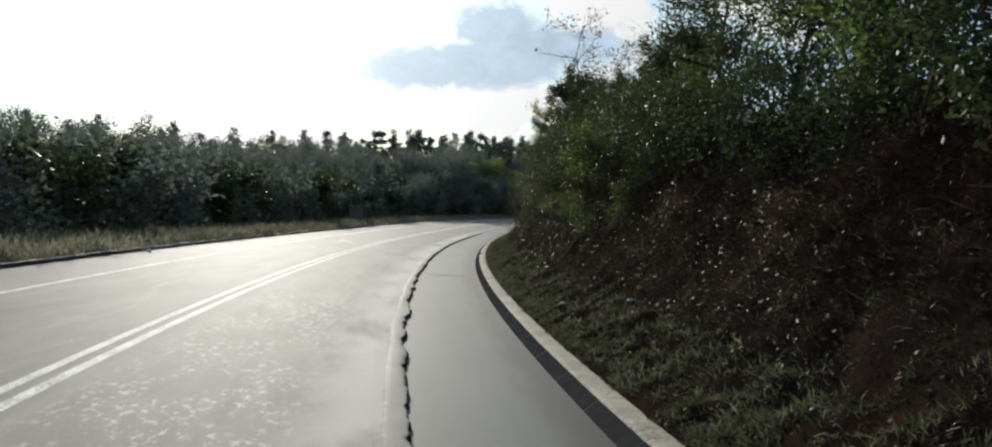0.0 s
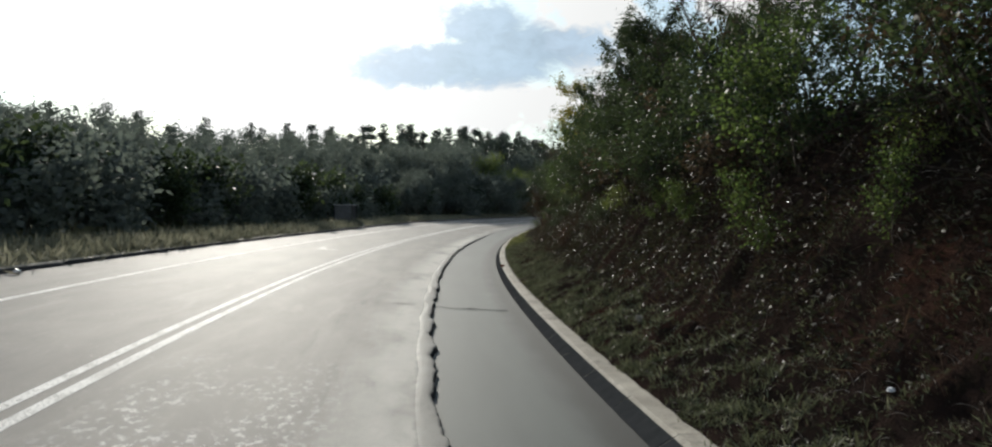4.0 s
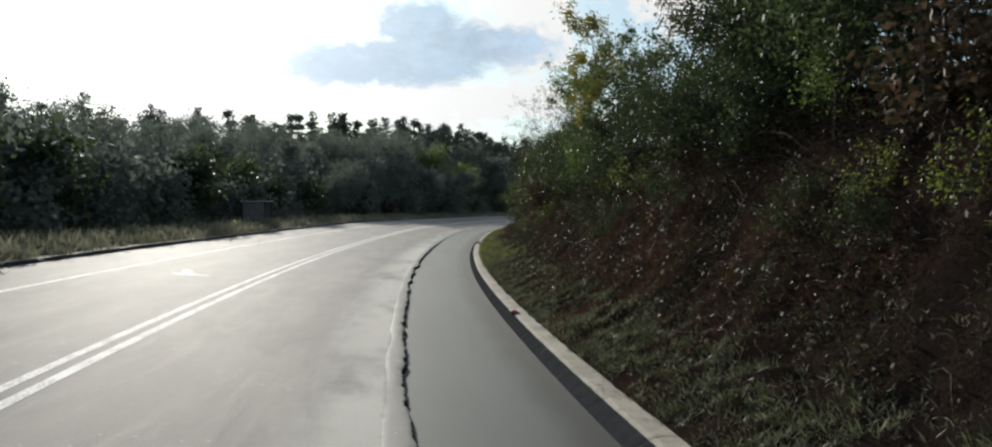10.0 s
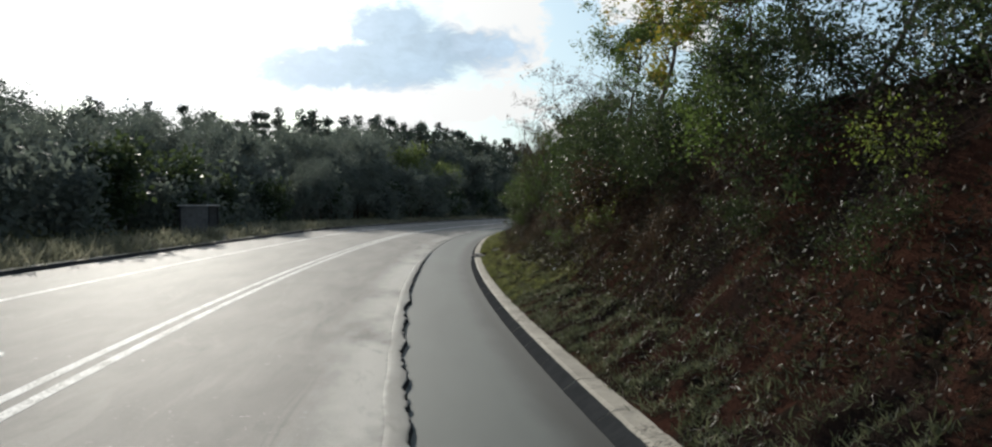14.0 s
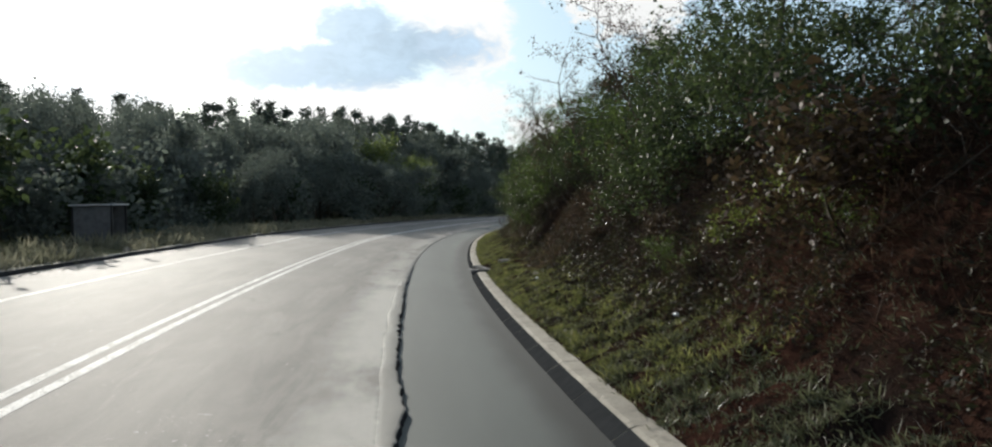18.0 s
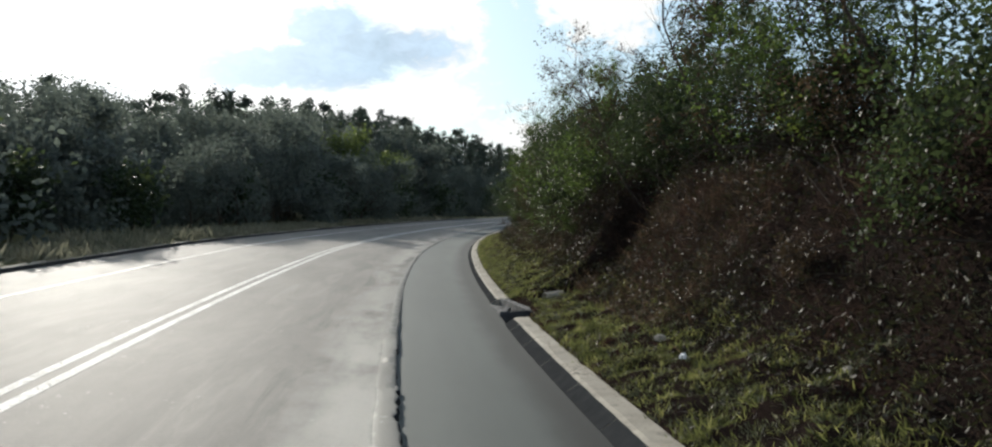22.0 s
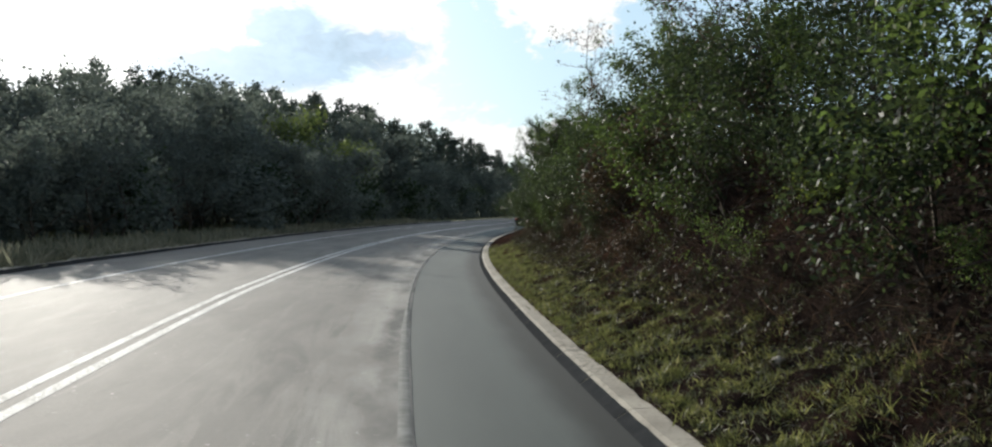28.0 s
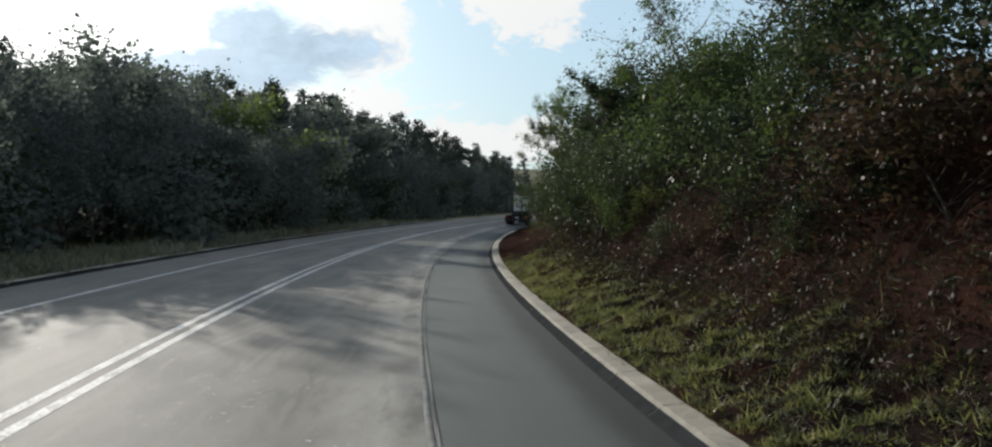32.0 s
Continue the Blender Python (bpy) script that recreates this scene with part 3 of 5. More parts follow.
# long drifts, sudden breaks and a little crumbling
rag = wave(0.45, 0.3, 2.0) * 0.06 + np.tanh(wave(0.8, 5.3, 2.0) * 6) * 0.022 + np.tanh(wave(2.6, 1.3, 2.0) * 4) * 0.02 + wave(7.0, 1.3, 6.0) * 0.024
rag *= 1 - 0.93 * smooth(s_lip, 78, 86)
high = np.clip(0.02 + 0.02 * wave(0.35, 4.3, 2.0) + 0.012 * wave(1.6, 7.3, 2.0), 0.004, 0.045)
high *= 1 - 0.97 * smooth(s_lip, 78, 86)
prof = np.array([(-0.18, -0.6), (-0.135, 0.4), (-0.09, 0.9), (-0.04, 1.0), (0.02, 0.9), (0.045, 0.4), (0.05, 0.0)])
inner = (wave(0.5, 9.1, 4.0) * 0.1 + wave(1.4, 3.3, 8.0) * 0.025)[:, None]
oo = JOINT + prof[None, :, 0] + np.where(prof[None, :, 0] > -0.08, rag[:, None] + 0.02, np.clip(inner * 0.5, -0.05, 0.03) * (1 - smooth(s_lip, 78, 86))[:, None])
zz = road_z(s_lip[:, None], oo) + prof[None, :, 1] * high[:, None]
oo[:, -1] += 0.015
zz[:, -1] -= drop(s_lip) + 0.02
ss = np.repeat(s_lip[:, None], len(prof), 1)
for part in (s_lip < 80.05, s_lip > 79.96):
    faces = grid_faces(int(part.sum()), len(prof))
    lip = link("asphalt_lip", put(ss, oo, zz)[part].reshape(-1, 3), faces, M_ROAD, uv=np.stack([ss, oo], -1)[part].reshape(-1, 2), kind="structure",
               label="raised broken asphalt lip between lane and shoulder", category="road")
    # outer face of the lip gets a dark colour for its shadow
    lip.data.materials.append(M_DARK_FACE)
    column = np.arange(len(faces)) % (len(prof) - 1)
    lip.data.polygons.foreach_set("material_index", np.where((column == len(prof) - 2) & bool(part[0]), 1, 0).astype(np.int32))
# the transverse crack: heaved asphalt with an open split behind it
for a, b, sc, mat in ((-1.9, JOINT - 0.08, 31.45, M_ROAD), (0.14, 1.0, 31.7, M_SHOULDER), (0.8, 1.66, 31.85, M_SHOULDER)):
    oc = np.linspace(a, b, 22)
    taper = np.sin(np.pi * np.clip((oc - a) / (b - a), 0.03, 0.97)) ** 0.5
    sj = sc + np.array([0.22 * noise.noise((q * 1.9, 8.0, sc)) + 0.1 * noise.noise((q * 6.0, 2.0, sc)) for q in oc])
    taper = taper * np.array([0.65 + 0.9 * noise.noise((q * 4.0, 5.0, sc)) for q in oc])
    across = np.array([-0.16, -0.07, -0.015, 0.0, 0.03, 0.12])
    rise = np.array([0.002, 0.018, 0.028, 0.006, 0.016, 0.002])
    so, of = np.meshgrid(across, oc, indexing="ij")
    sv = sj[None, :] + so
    z = road_z(sv, of) + 0.002 + rise[:, None] * taper[None, :] - (drop(30.0) if a > 0 else 0.0)
    crack = link("crack_ridge", put(sv, of, z).reshape(-1, 3), grid_faces(6, len(oc)), mat, uv=np.stack([sv, of], -1).reshape(-1, 2), kind="structure",
                 label="low ridge of heaved asphalt split across the road edge", category="road")
    # shade painted into the split, and on the shoulder into the near slope
    crack.data.materials.append(M_DARK_FACE)
    row = np.arange(len(crack.data.polygons)) // (len(oc) - 1)
    crack.data.polygons.foreach_set("material_index", ((row == 2) | (row == 1)).astype(np.int32) if a > 0 else (row == 2).astype(np.int32))


# ---- kerbs ----
def block(name, profile, s0, s1, mat, parent, jag=0.0, seed=0, gap=0.008, kind="", label="", category="", face=None):
    """A kerb stone: a closed profile (across, up) swept from s0 to s1, with worn corners."""
    r = np.random.default_rng(seed)
    p = np.array(profile)
    cuts = max(5, int((s1 - s0) / 0.14)) if s0 < 120 and face and s0 > -6 and p[0, 0] > 0 else 5
    sv = np.concatenate([[s0 + gap], np.linspace(s0 + gap + 0.03, s1 - gap - 0.03, cuts - 2), [s1 - gap]])
    verts = []
    for i, s in enumerate(sv):
        shrink = 0.985 if i in (0, cuts - 1) else 1.0
        c = p.mean(0)
        q = c + (p - c) * shrink + r.normal(0, jag, p.shape)
        if cuts > 5:
            # bites out of the two upper edges
            bite = max(0.0, noise.noise((s * 1.1, 1.0, 0.0)) - 0.1) * 0.05 + (r.uniform(0.02, 0.045) if r.random() < 0.07 else 0.0)
            bite *= 1.0 if s < 87 else 0.35
            q[3, 0] += bite
            q[4:6, 0] -= max(0.0, noise.noise((s * 1.7, 6.0, 0.0))) * 0.06
        verts.append(put(np.full(len(q), s), q[:, 0], road_z(s, q[:, 0]) + q[:, 1]))
    v = np.concatenate(verts)
    m = len(p)
    faces = [(i * m + j, i * m + (j + 1) % m, (i + 1) * m + (j + 1) % m, (i + 1) * m + j) for i in range(cuts - 1) for j in range(m)]
    bm = bmesh.new()
    bv = [bm.verts.new(x) for x in v]
    for f in faces:
        bm.faces.new([bv[k] for k in f])
    bm.faces.new(bv[:m])
    bm.faces.new(bv[-m:][::-1])
    bmesh.ops.recalc_face_normals(bm, faces=bm.faces)
    me = bpy.data.meshes.new(name)
    bm.to_mesh(me)
    bm.free()
    me.materials.append(mat)
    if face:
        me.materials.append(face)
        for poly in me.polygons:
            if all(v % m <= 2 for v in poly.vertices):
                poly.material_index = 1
    ob = new(name, me)
    if parent:
        ob.parent = parent
    return tagged(ob, label, category, kind=kind)


PROFILE = [(KERB - 0.03, -0.2), (KERB + 0.02, -0.05), (KERB + 0.19, 0.07), (KERB + 0.24, 0.095), (KERB + 0.46, 0.11), (KERB + 0.49, 0.085), (KERB + 0.49, -0.2)]
kerb = tagged(new("kerb"), "pale weathered concrete kerb with dirty joints", "kerb", kind="structure")
DRAIN0, DRAIN1 = 83.3, 86.9
s = -5.0
i = 0
while s < 175:
    e = s + 1.9
    if s < DRAIN0 < e:
        e = DRAIN0
    if not (s >= DRAIN0 and s < DRAIN1):
        block("kerb_stone", PROFILE, s, e, M_CONCRETE, kerb, 0.0018, i, 0.008 if i % 2 else 0.002, face=M_DARK_FACE)
        s = e
    else:
        s = DRAIN1
    i += 1
LOW = [(LEFT + 0.06, -0.1), (LEFT + 0.04, 0.03), (LEFT, 0.1), (LEFT - 0.04, 0.115), (LEFT - 0.12, 0.115), (LEFT - 0.12, -0.1)]
kerb_far = tagged(new("kerb_far"), "low dark kerb edging the far lane, half overgrown", "kerb", kind="structure")
s = -20.0
while s < 200:
    block("kerb_stone", LOW, s, s + 4.0, M_CONCRETE, kerb_far, 0.01, int(s) + 500, 0.002, face=M_DARK_FACE)
    s += 4.0


# ---- vegetation builders ----
def tubes(segs, sides=5):
    """Tapered limbs: segs rows of x0 y0 z0 r0 x1 y1 z1 r1."""
    g = np.array(segs)
    a, b = g[:, 0:3], g[:, 4:7]
    d = b - a
    d /= np.linalg.norm(d, axis=1, keepdims=True) + 1e-9
    side = np.cross(d, np.where(abs(d[:, 2:3]) > 0.9, [[1.0, 0, 0]], [[0, 0, 1.0]]))
    side /= np.linalg.norm(side, axis=1, keepdims=True)
    up = np.cross(d, side)
    ang = np.linspace(0, 2 * np.pi, sides, endpoint=False)
    ring = np.cos(ang)[None, :, None] * side[:, None] + np.sin(ang)[None, :, None] * up[:, None]
    v = np.concatenate([a[:, None] + ring * g[:, 3][:, None, None], b[:, None] + ring * g[:, 7][:, None, None]], 1)
    n = len(g)
    base = (np.arange(n) * 2 * sides)[:, None]
    j = np.arange(sides)
    f = np.stack([base + j, base + (j + 1) % sides, base + sides + (j + 1) % sides, base + sides + j], -1).reshape(-1, 4)
    return v.reshape(-1, 3), f


def leaves(r, centres, size, droop=0.3, wide=0.45):
    """Four-cornered leaves, folded along the middle a little, one at each centre."""
    n = len(centres)
    d = r.normal(0, 1, (n, 3))
    d[:, 2] = d[:, 2] * 0.6 - droop
    d /= np.linalg.norm(d, axis=1, keepdims=True)
    w = np.cross(d, r.normal(0, 1, (n, 3)) + [0, 0, 0.8])
    w /= np.linalg.norm(w, axis=1, keepdims=True) + 1e-9
    L = (size * r.uniform(0.6, 1.35, n))[:, None]
    m = centres + d * L * 0.45
    v = np.stack([centres, m + w * L * wide * 0.5, centres + d * L, m - w * L * wide * 0.5], 1)
    return v.reshape(-1, 3), np.arange(n * 4).reshape(n, 4)


def limbs(r, H, spread, main=9, trunk=0.07, low=0.3, lean=0.12, rise=0.7):
    """A branching skeleton: segments, and the twig points where leaves sit."""
    segs, tips = [], []
    p, d = np.zeros(3), np.array([r.normal(0, lean), r.normal(0, lean), 1.0])
    stem = [p]
    for i in range(7):
        d = d + np.array([r.normal(0, 0.2), r.normal(0, 0.2), 0])
        q = p + d / np.linalg.norm(d) * H / 7
        r0, r1 = trunk * (1 - i / 7.6), trunk * (1 - (i + 1) / 7.6)
        segs.append([*p, r0, *q, r1])
        stem.append(q)
        p = q
    stem = np.array(stem)
    tips.append(stem[-1])

    def shoot(p, d, L, rad, depth):
        for i in range(3):
            d = d + np.array([r.normal(0, 0.22), r.normal(0, 0.22), 0.12 * rise])
            d /= np.linalg.norm(d)
            q = p + d * L / 3
            segs.append([*p, rad * (1 - i / 3.6), *q, rad * (1 - (i + 1) / 3.6)])
            if depth and i < 3:
                for _ in range(2):
                    a = d + r.normal(0, 0.75, 3)
                    shoot(q, a / np.linalg.norm(a), L * r.uniform(0.3, 0.55), rad * (1 - (i + 1) / 3.6) * 0.7, depth - 1)
            if depth == 0:
                tips.append(q)
            p = q
        tips.append(p)
    for _ in range(main):
        t = r.uniform(low, 0.97)
        k = t * 7
        i = min(int(k), 6)
        q = stem[i] + (stem[i + 1] - stem[i]) * (k - i)
        a = r.uniform(0, 2 * np.pi)
        up = r.uniform(0.15, 1.0) * rise
        d = np.array([np.cos(a), np.sin(a), up])
        shoot(q, d / np.linalg.norm(d), spread * r.uniform(0.55, 1.1) * (1.15 - 0.6 * t), trunk * 0.45 * (1.1 - 0.6 * t), 1)
    return segs, np.array(tips)


def tree(name, seed, H, spread, mat, main=10, per=14, sigma=0.16, size=0.1, trunk=0.07, low=0.3, lean=0.12, label="", category="tree", rise=0.7, wide=0.5, sides=4, twigs=True, bare=0.0):
    r = np.random.default_rng(seed)
    segs, tips = limbs(r, H, spread, main, trunk, low, lean, rise)
    root = tagged(new(name), label, category, group={"tree": "trees on the bank", "shrub": "shrubs on the bank", "forest_tree": "forest across the road", "thicket": "thickets at the forest edge"}[name])
    if not twigs:
        segs = [q for q in segs if q[3] > trunk * 0.12][:2 if name == "thicket" else None]
    v, f = tubes(segs, sides)
    link("trunk", v, f, M_BARK, root)
    if per:
        # leaves sit in sprays: some twigs are bare, others carry a full tuft
        tuft = np.array([noise.noise((q[0] * 1.25, q[1] * 1.25, q[2] * 1.25 + seed)) for q in tips])
        keep = tuft + r.normal(0, 0.12, len(tips)) > (-1.0 if not bare else -0.12)
        full = np.where(keep & (r.random(len(tips)) >= bare), r.gamma(2.5, per / 2.5 / (1 - bare) * (1.35 if bare else 1.0), len(tips)), 0).astype(int)
        c = np.repeat(tips, full, 0) + r.normal(0, 1, (full.sum(), 3)) * np.repeat(sigma * r.uniform(0.6, 1.3, len(tips)), full)[:, None]
        c = c[c[:, 2] > 0.02]
        v, f = leaves(r, c, size, wide=wide)
        link("crown", v, f, mat, root, shade=False)
    return root


def pine(name, seed, H, spread, label, n=1100, size=0.48):
    """A tall plantation pine: bare lower trunk, ragged cone of needle sprays."""
    r = np.random.default_rng(seed)
    root = tagged(new(name), label, "tree", group="pines on the hill")
    segs = [[0, 0, 0, 0.2, 0.1, 0, H * 0.5, 0.13], [0.1, 0, H * 0.5, 0.13, 0, 0.1, H, 0.02]]
    z = H * (0.25 + 0.75 * r.uniform(0, 1, 60) ** 0.8)
    a = r.uniform(0, 2 * np.pi, 60)
    L = spread * (1.08 - (z / H)) ** 0.75 * r.uniform(0.5, 1.2, 60) + 0.25
    end = np.stack([np.cos(a) * L, np.sin(a) * L, z + L * 0.25], 1)
    for i in range(60):
        segs.append([0, 0, z[i], 0.04, *end[i], 0.01])
    v, f = tubes(segs, 3)
    link("trunk", v, f, M_BARK, root)
    k = r.integers(0, 60, n)
    t = r.uniform(0.25, 1.05, n)[:, None]
    c = np.stack([0 * z[k], 0 * z[k], z[k]], 1) * (1 - t) + end[k] * t + r.normal(0, 0.18, (n, 3))
    v, f = leaves(r, c, size, droop=-0.25, wide=0.5)
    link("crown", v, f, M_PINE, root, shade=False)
    return root


def stand(ob, s, o, scale=1.0, turn=0.0, sink=0.05, lean=(0, 0), zfun=None):
    x, y, z = put(s, o, (zfun or (bank_z if o > 0 else left_z))(np.array([s]), np.array([o]))[0])
    return pose(x, y, z - sink, lean[0], lean[1], 0) @ pose(0, 0, 0, 0, 0, turn) @ Matrix.Scale(scale, 4)


def plant(kinds, spots):
    """Sets the first of each kind on its first spot and copies for the rest."""
    used = set()
    for k, s, o, sc, turn, lean in spots:
        m = stand(kinds[k], s, o, sc, turn, lean=lean)
        if k in used:
            copy_thing(kinds[k], m @ Matrix.Scale(1 / kinds[k].scale[0], 4))
        else:
            kinds[k].matrix_basis = m
            used.add(k)
    for i, ob in enumerate(kinds):
        if i not in used:
            for c in (*ob.children_recursive, ob):
                bpy.data.objects.remove(c)


# ---- the wooded bank beside the kerb ----
GREEN = [tree("tree", 10 + i, H, sp, m, main=mn, per=per, sigma=0.12, size=sz, trunk=0.045 if m is M_LEAF_DRY else 0.085, low=lo, label=lab, bare=0.3) for i, (H, sp, m, mn, per, sz, lo, lab) in enumerate([
    (5.2, 2.2, M_LEAF, 16, 19, 0.095, 0.2, "leafy green roadside tree leaning over the bank"),
    (4.4, 1.9, M_LEAF_DARK, 18, 22, 0.095, 0.12, "dense dark green bushy tree on the bank"),
    (6.2, 1.8, M_LEAF_YELLOW, 15, 14, 0.12, 0.3, "slender tree with yellowing sparse leaves"),
    (6.4, 2.3, M_LEAF, 13, 15, 0.09, 0.35, "open green tree with thin trunk and gaps in its crown"),
    (6.0, 2.2, M_LEAF_DRY, 17, 3, 0.09, 0.25, "nearly bare twiggy tree with a few dry leaves"),
    (4.8, 2.1, M_LEAF_DARK, 17, 20, 0.092, 0.15, "dark leafy tree full of fine twigs"),
    (4.6, 2.5, M_LEAF, 16, 18, 0.085, 0.58, "small flat-topped green tree with a bare forked trunk"),
])]
r = np.random.default_rng(77)
spots = []
# metres along, kind, across, scale
WANT = [(6, 1, 6.0, 0.75), (12, 0, 5.8, 0.8), (17, 5, 6.0, 0.9), (22.5, 5, 6.1, 0.7), (26, 4, 6.3, 0.95), (29.5, 3, 6.2, 0.65), (31.5, 4, 6.9, 0.95), (35, 5, 5.9, 0.8), (38.5, 1, 5.8, 0.95), (43.5, 1, 6.2, 0.85), (47.5, 1, 6.3, 0.95), (53, 4, 6.3, 0.95),
        (56.5, 0, 6.3, 0.7), (64.6, 6, 7.1, 0.95), (67.6, 6, 6.2, 1.0), (72.5, 0, 7.2, 0.65), (75.3, 4, 6.3, 0.9), (78, 4, 7.0, 0.9), (80.5, 4, 7.4, 0.95), (82, 5, 7.9, 0.75), (83, 4, 6.2, 0.85), (85.5, 4, 6.0, 0.9), (88, 5, 7.0, 0.75), (89.5, 4, 6.1, 0.75), (92, 4, 6.4, 0.8),
        (95.5, 3, 6.4, 0.65), (98.5, 4, 6.3, 0.85), (101.5, 4, 6.6, 0.9), (104.5, 4, 6.5, 0.85), (108, 0, 6.7, 0.75), (113, 4, 6.8, 0.8), (117, 4, 7.0, 0.85), (119.5, 0, 6.4, 0.7), (122, 4, 6.1, 0.9), (125, 1, 5.9, 0.8), (129, 4, 5.8, 1.0),
        (134, 3, 5.8, 0.85), (138, 1, 5.8, 0.8), (142, 0, 6, 0.8), (150, 5, 6, 0.8), (158, 1, 6, 0.8)]
spots.append((2, 61.0, 5.7, 1.0, 40, (0, -4)))
for sv, kd, ov, sc in WANT:
    spots.append((kd, sv, ov, sc, r.uniform(0, 360), (r.uniform(-4, 4), r.uniform(-6, 2))))
for sv, ov in ((15, 7.4), (19, 7.8), (42, 7.4), (45, 7.8), (48, 7.9)):
    spots.append((int(r.choice([1, 5])), sv, ov, r.uniform(0.85, 1.0), r.uniform(0, 360), (r.uniform(-4, 4), 0)))
for sv in np.arange(36, 49, 2.7):
    spots.append((int(r.choice([1, 5])), sv + r.uniform(-1, 1), r.uniform(8.6, 11.5), r.uniform(0.8, 0.95), r.uniform(0, 360), (r.uniform(-4, 4), 0)))
for sv in np.arange(2, 170, 5.2):
    spots.append((int(r.choice([0, 1, 5, 5, 3, 4] if sv < 48 else [4] if sv < 68 else [3, 4, 4, 0])), sv + r.uniform(-1.2, 1.2), r.uniform(7.4, 11), r.uniform(0.6, 0.85), r.uniform(0, 360), (r.uniform(-5, 5), r.uniform(-5, 5))))
plant(GREEN, spots)
SHRUB = [tree("shrub", 40 + i, H, sp, m, main=9, per=per, sigma=0.12, size=sz, trunk=0.025, low=0.03, lean=0.2, label=lab, category="shrub", rise=1.1, sides=3, twigs=False) for i, (H, sp, m, per, sz, lab) in enumerate([
    (1.5, 1.3, M_LEAF_DARK, 10, 0.08, "dense dark shrub growing out of the bank"),
    (1.2, 1.2, M_LEAF_DRY, 8, 0.1, "brown half-dry shrub on the bank"),
    (1.6, 1.2, M_LEAF, 8, 0.078, "green shrub with drooping leaves"),
    (1.8, 1.4, M_LEAF_DARK, 10, 0.08, "tangled dark undergrowth shrub"),
    (1.1, 1.0, M_LEAF_BRIGHT, 4, 0.085, "young shrub with sunlit yellow-green leaves"),
])]
spots = []
for sv in np.arange(1, 140, 1.2):
    spots.append((int(r.choice([0, 0, 3, 3, 3, 0, 1, 2])), sv + r.uniform(-0.5, 0.5), r.uniform(4.75, 6.5), r.uniform(0.7, 1.2), r.uniform(0, 360), (r.uniform(-10, 10), r.uniform(-15, 5))))
for sv in np.arange(2, 150, 4.3):
    spots.append((int(r.choice([1, 1, 0, 2])), sv + r.uniform(-1.5, 1.5), r.uniform(4.4, 4.9), r.uniform(0.35, 0.6), r.uniform(0, 360), (r.uniform(-10, 10), r.uniform(-25, 0))))
for sv in np.arange(3, 140, 3.2):
    spots.append((int(r.choice([0, 3, 3, 2])), sv + r.uniform(-0.8, 0.8), r.uniform(7.2, 9.2), r.uniform(1.0, 1.5), r.uniform(0, 360), (r.uniform(-8, 8), r.uniform(-8, 8))))
for sv, ov in ((122.5, 4.9), (125, 4.7), (127.5, 4.8), (130, 4.6), (132.5, 4.8), (135, 4.6), (138, 4.7)):
    spots.append((int(r.choice([0, 3])), sv, ov, r.uniform(0.9, 1.1), r.uniform(0, 360), (0, -8)))
for sv in np.arange(40, 128, 1.25):
    spots.append((int(r.choice([0, 3, 0, 3, 2])), sv + r.uniform(-0.4, 0.4), r.uniform(6.1, 7.4), r.uniform(0.85, 1.3), r.uniform(0, 360), (r.uniform(-8, 8), r.uniform(-10, 5))))
for sv, ov, sc in ((62.9, 5.3, 0.8), (66.2, 4.85, 0.5), (64.7, 5.0, 0.6), (38.2, 5.0, 0.45), (36.3, 4.9, 0.6), (120.2, 5.2, 0.6), (114.1, 6.2, 0.8), (29.0, 5.0, 0.4), (21.0, 5.3, 0.5), (49.5, 5.2, 0.6), (79.4, 6.4, 0.9), (96.5, 5.4, 0.8)):
    spots.append((4, sv, ov, sc, r.uniform(0, 360), (r.uniform(-5, 5), -18)))
spots = [q for q in spots if not (77.5 < q[1] < 90.5 and q[2] < 6.2) and not (50 < q[1] < 101 and q[2] > 6.0 and q[0] != 4 and r.random() < 0.5)]
for sv in np.arange(77.8, 91, 1.1):
    spots.append((int(r.choice([1, 1, 2, 0])), sv + r.uniform(-0.4, 0.4), r.uniform(6.3, 7.2), r.uniform(0.5, 0.85), r.uniform(0, 360), (r.uniform(-10, 10), r.uniform(-15, 5))))
plant(SHRUB, spots)

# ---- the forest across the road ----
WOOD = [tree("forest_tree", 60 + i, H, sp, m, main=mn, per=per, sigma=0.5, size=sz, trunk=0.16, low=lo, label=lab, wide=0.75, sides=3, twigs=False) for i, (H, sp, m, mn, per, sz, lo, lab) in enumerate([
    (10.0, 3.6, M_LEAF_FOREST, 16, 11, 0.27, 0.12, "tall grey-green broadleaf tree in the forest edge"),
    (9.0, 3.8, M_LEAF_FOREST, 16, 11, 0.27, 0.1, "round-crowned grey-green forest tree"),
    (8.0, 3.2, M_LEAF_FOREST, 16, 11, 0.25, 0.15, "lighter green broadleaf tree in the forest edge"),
    (9.4, 3.4, M_LEAF_LIGHT, 16, 11, 0.26, 0.15, "yellow-green broadleaf tree standing out of the forest"),
])]
spots = []
TALL = (11.2, 10.2, 8.2, 14.9, 13.3, 14.3)


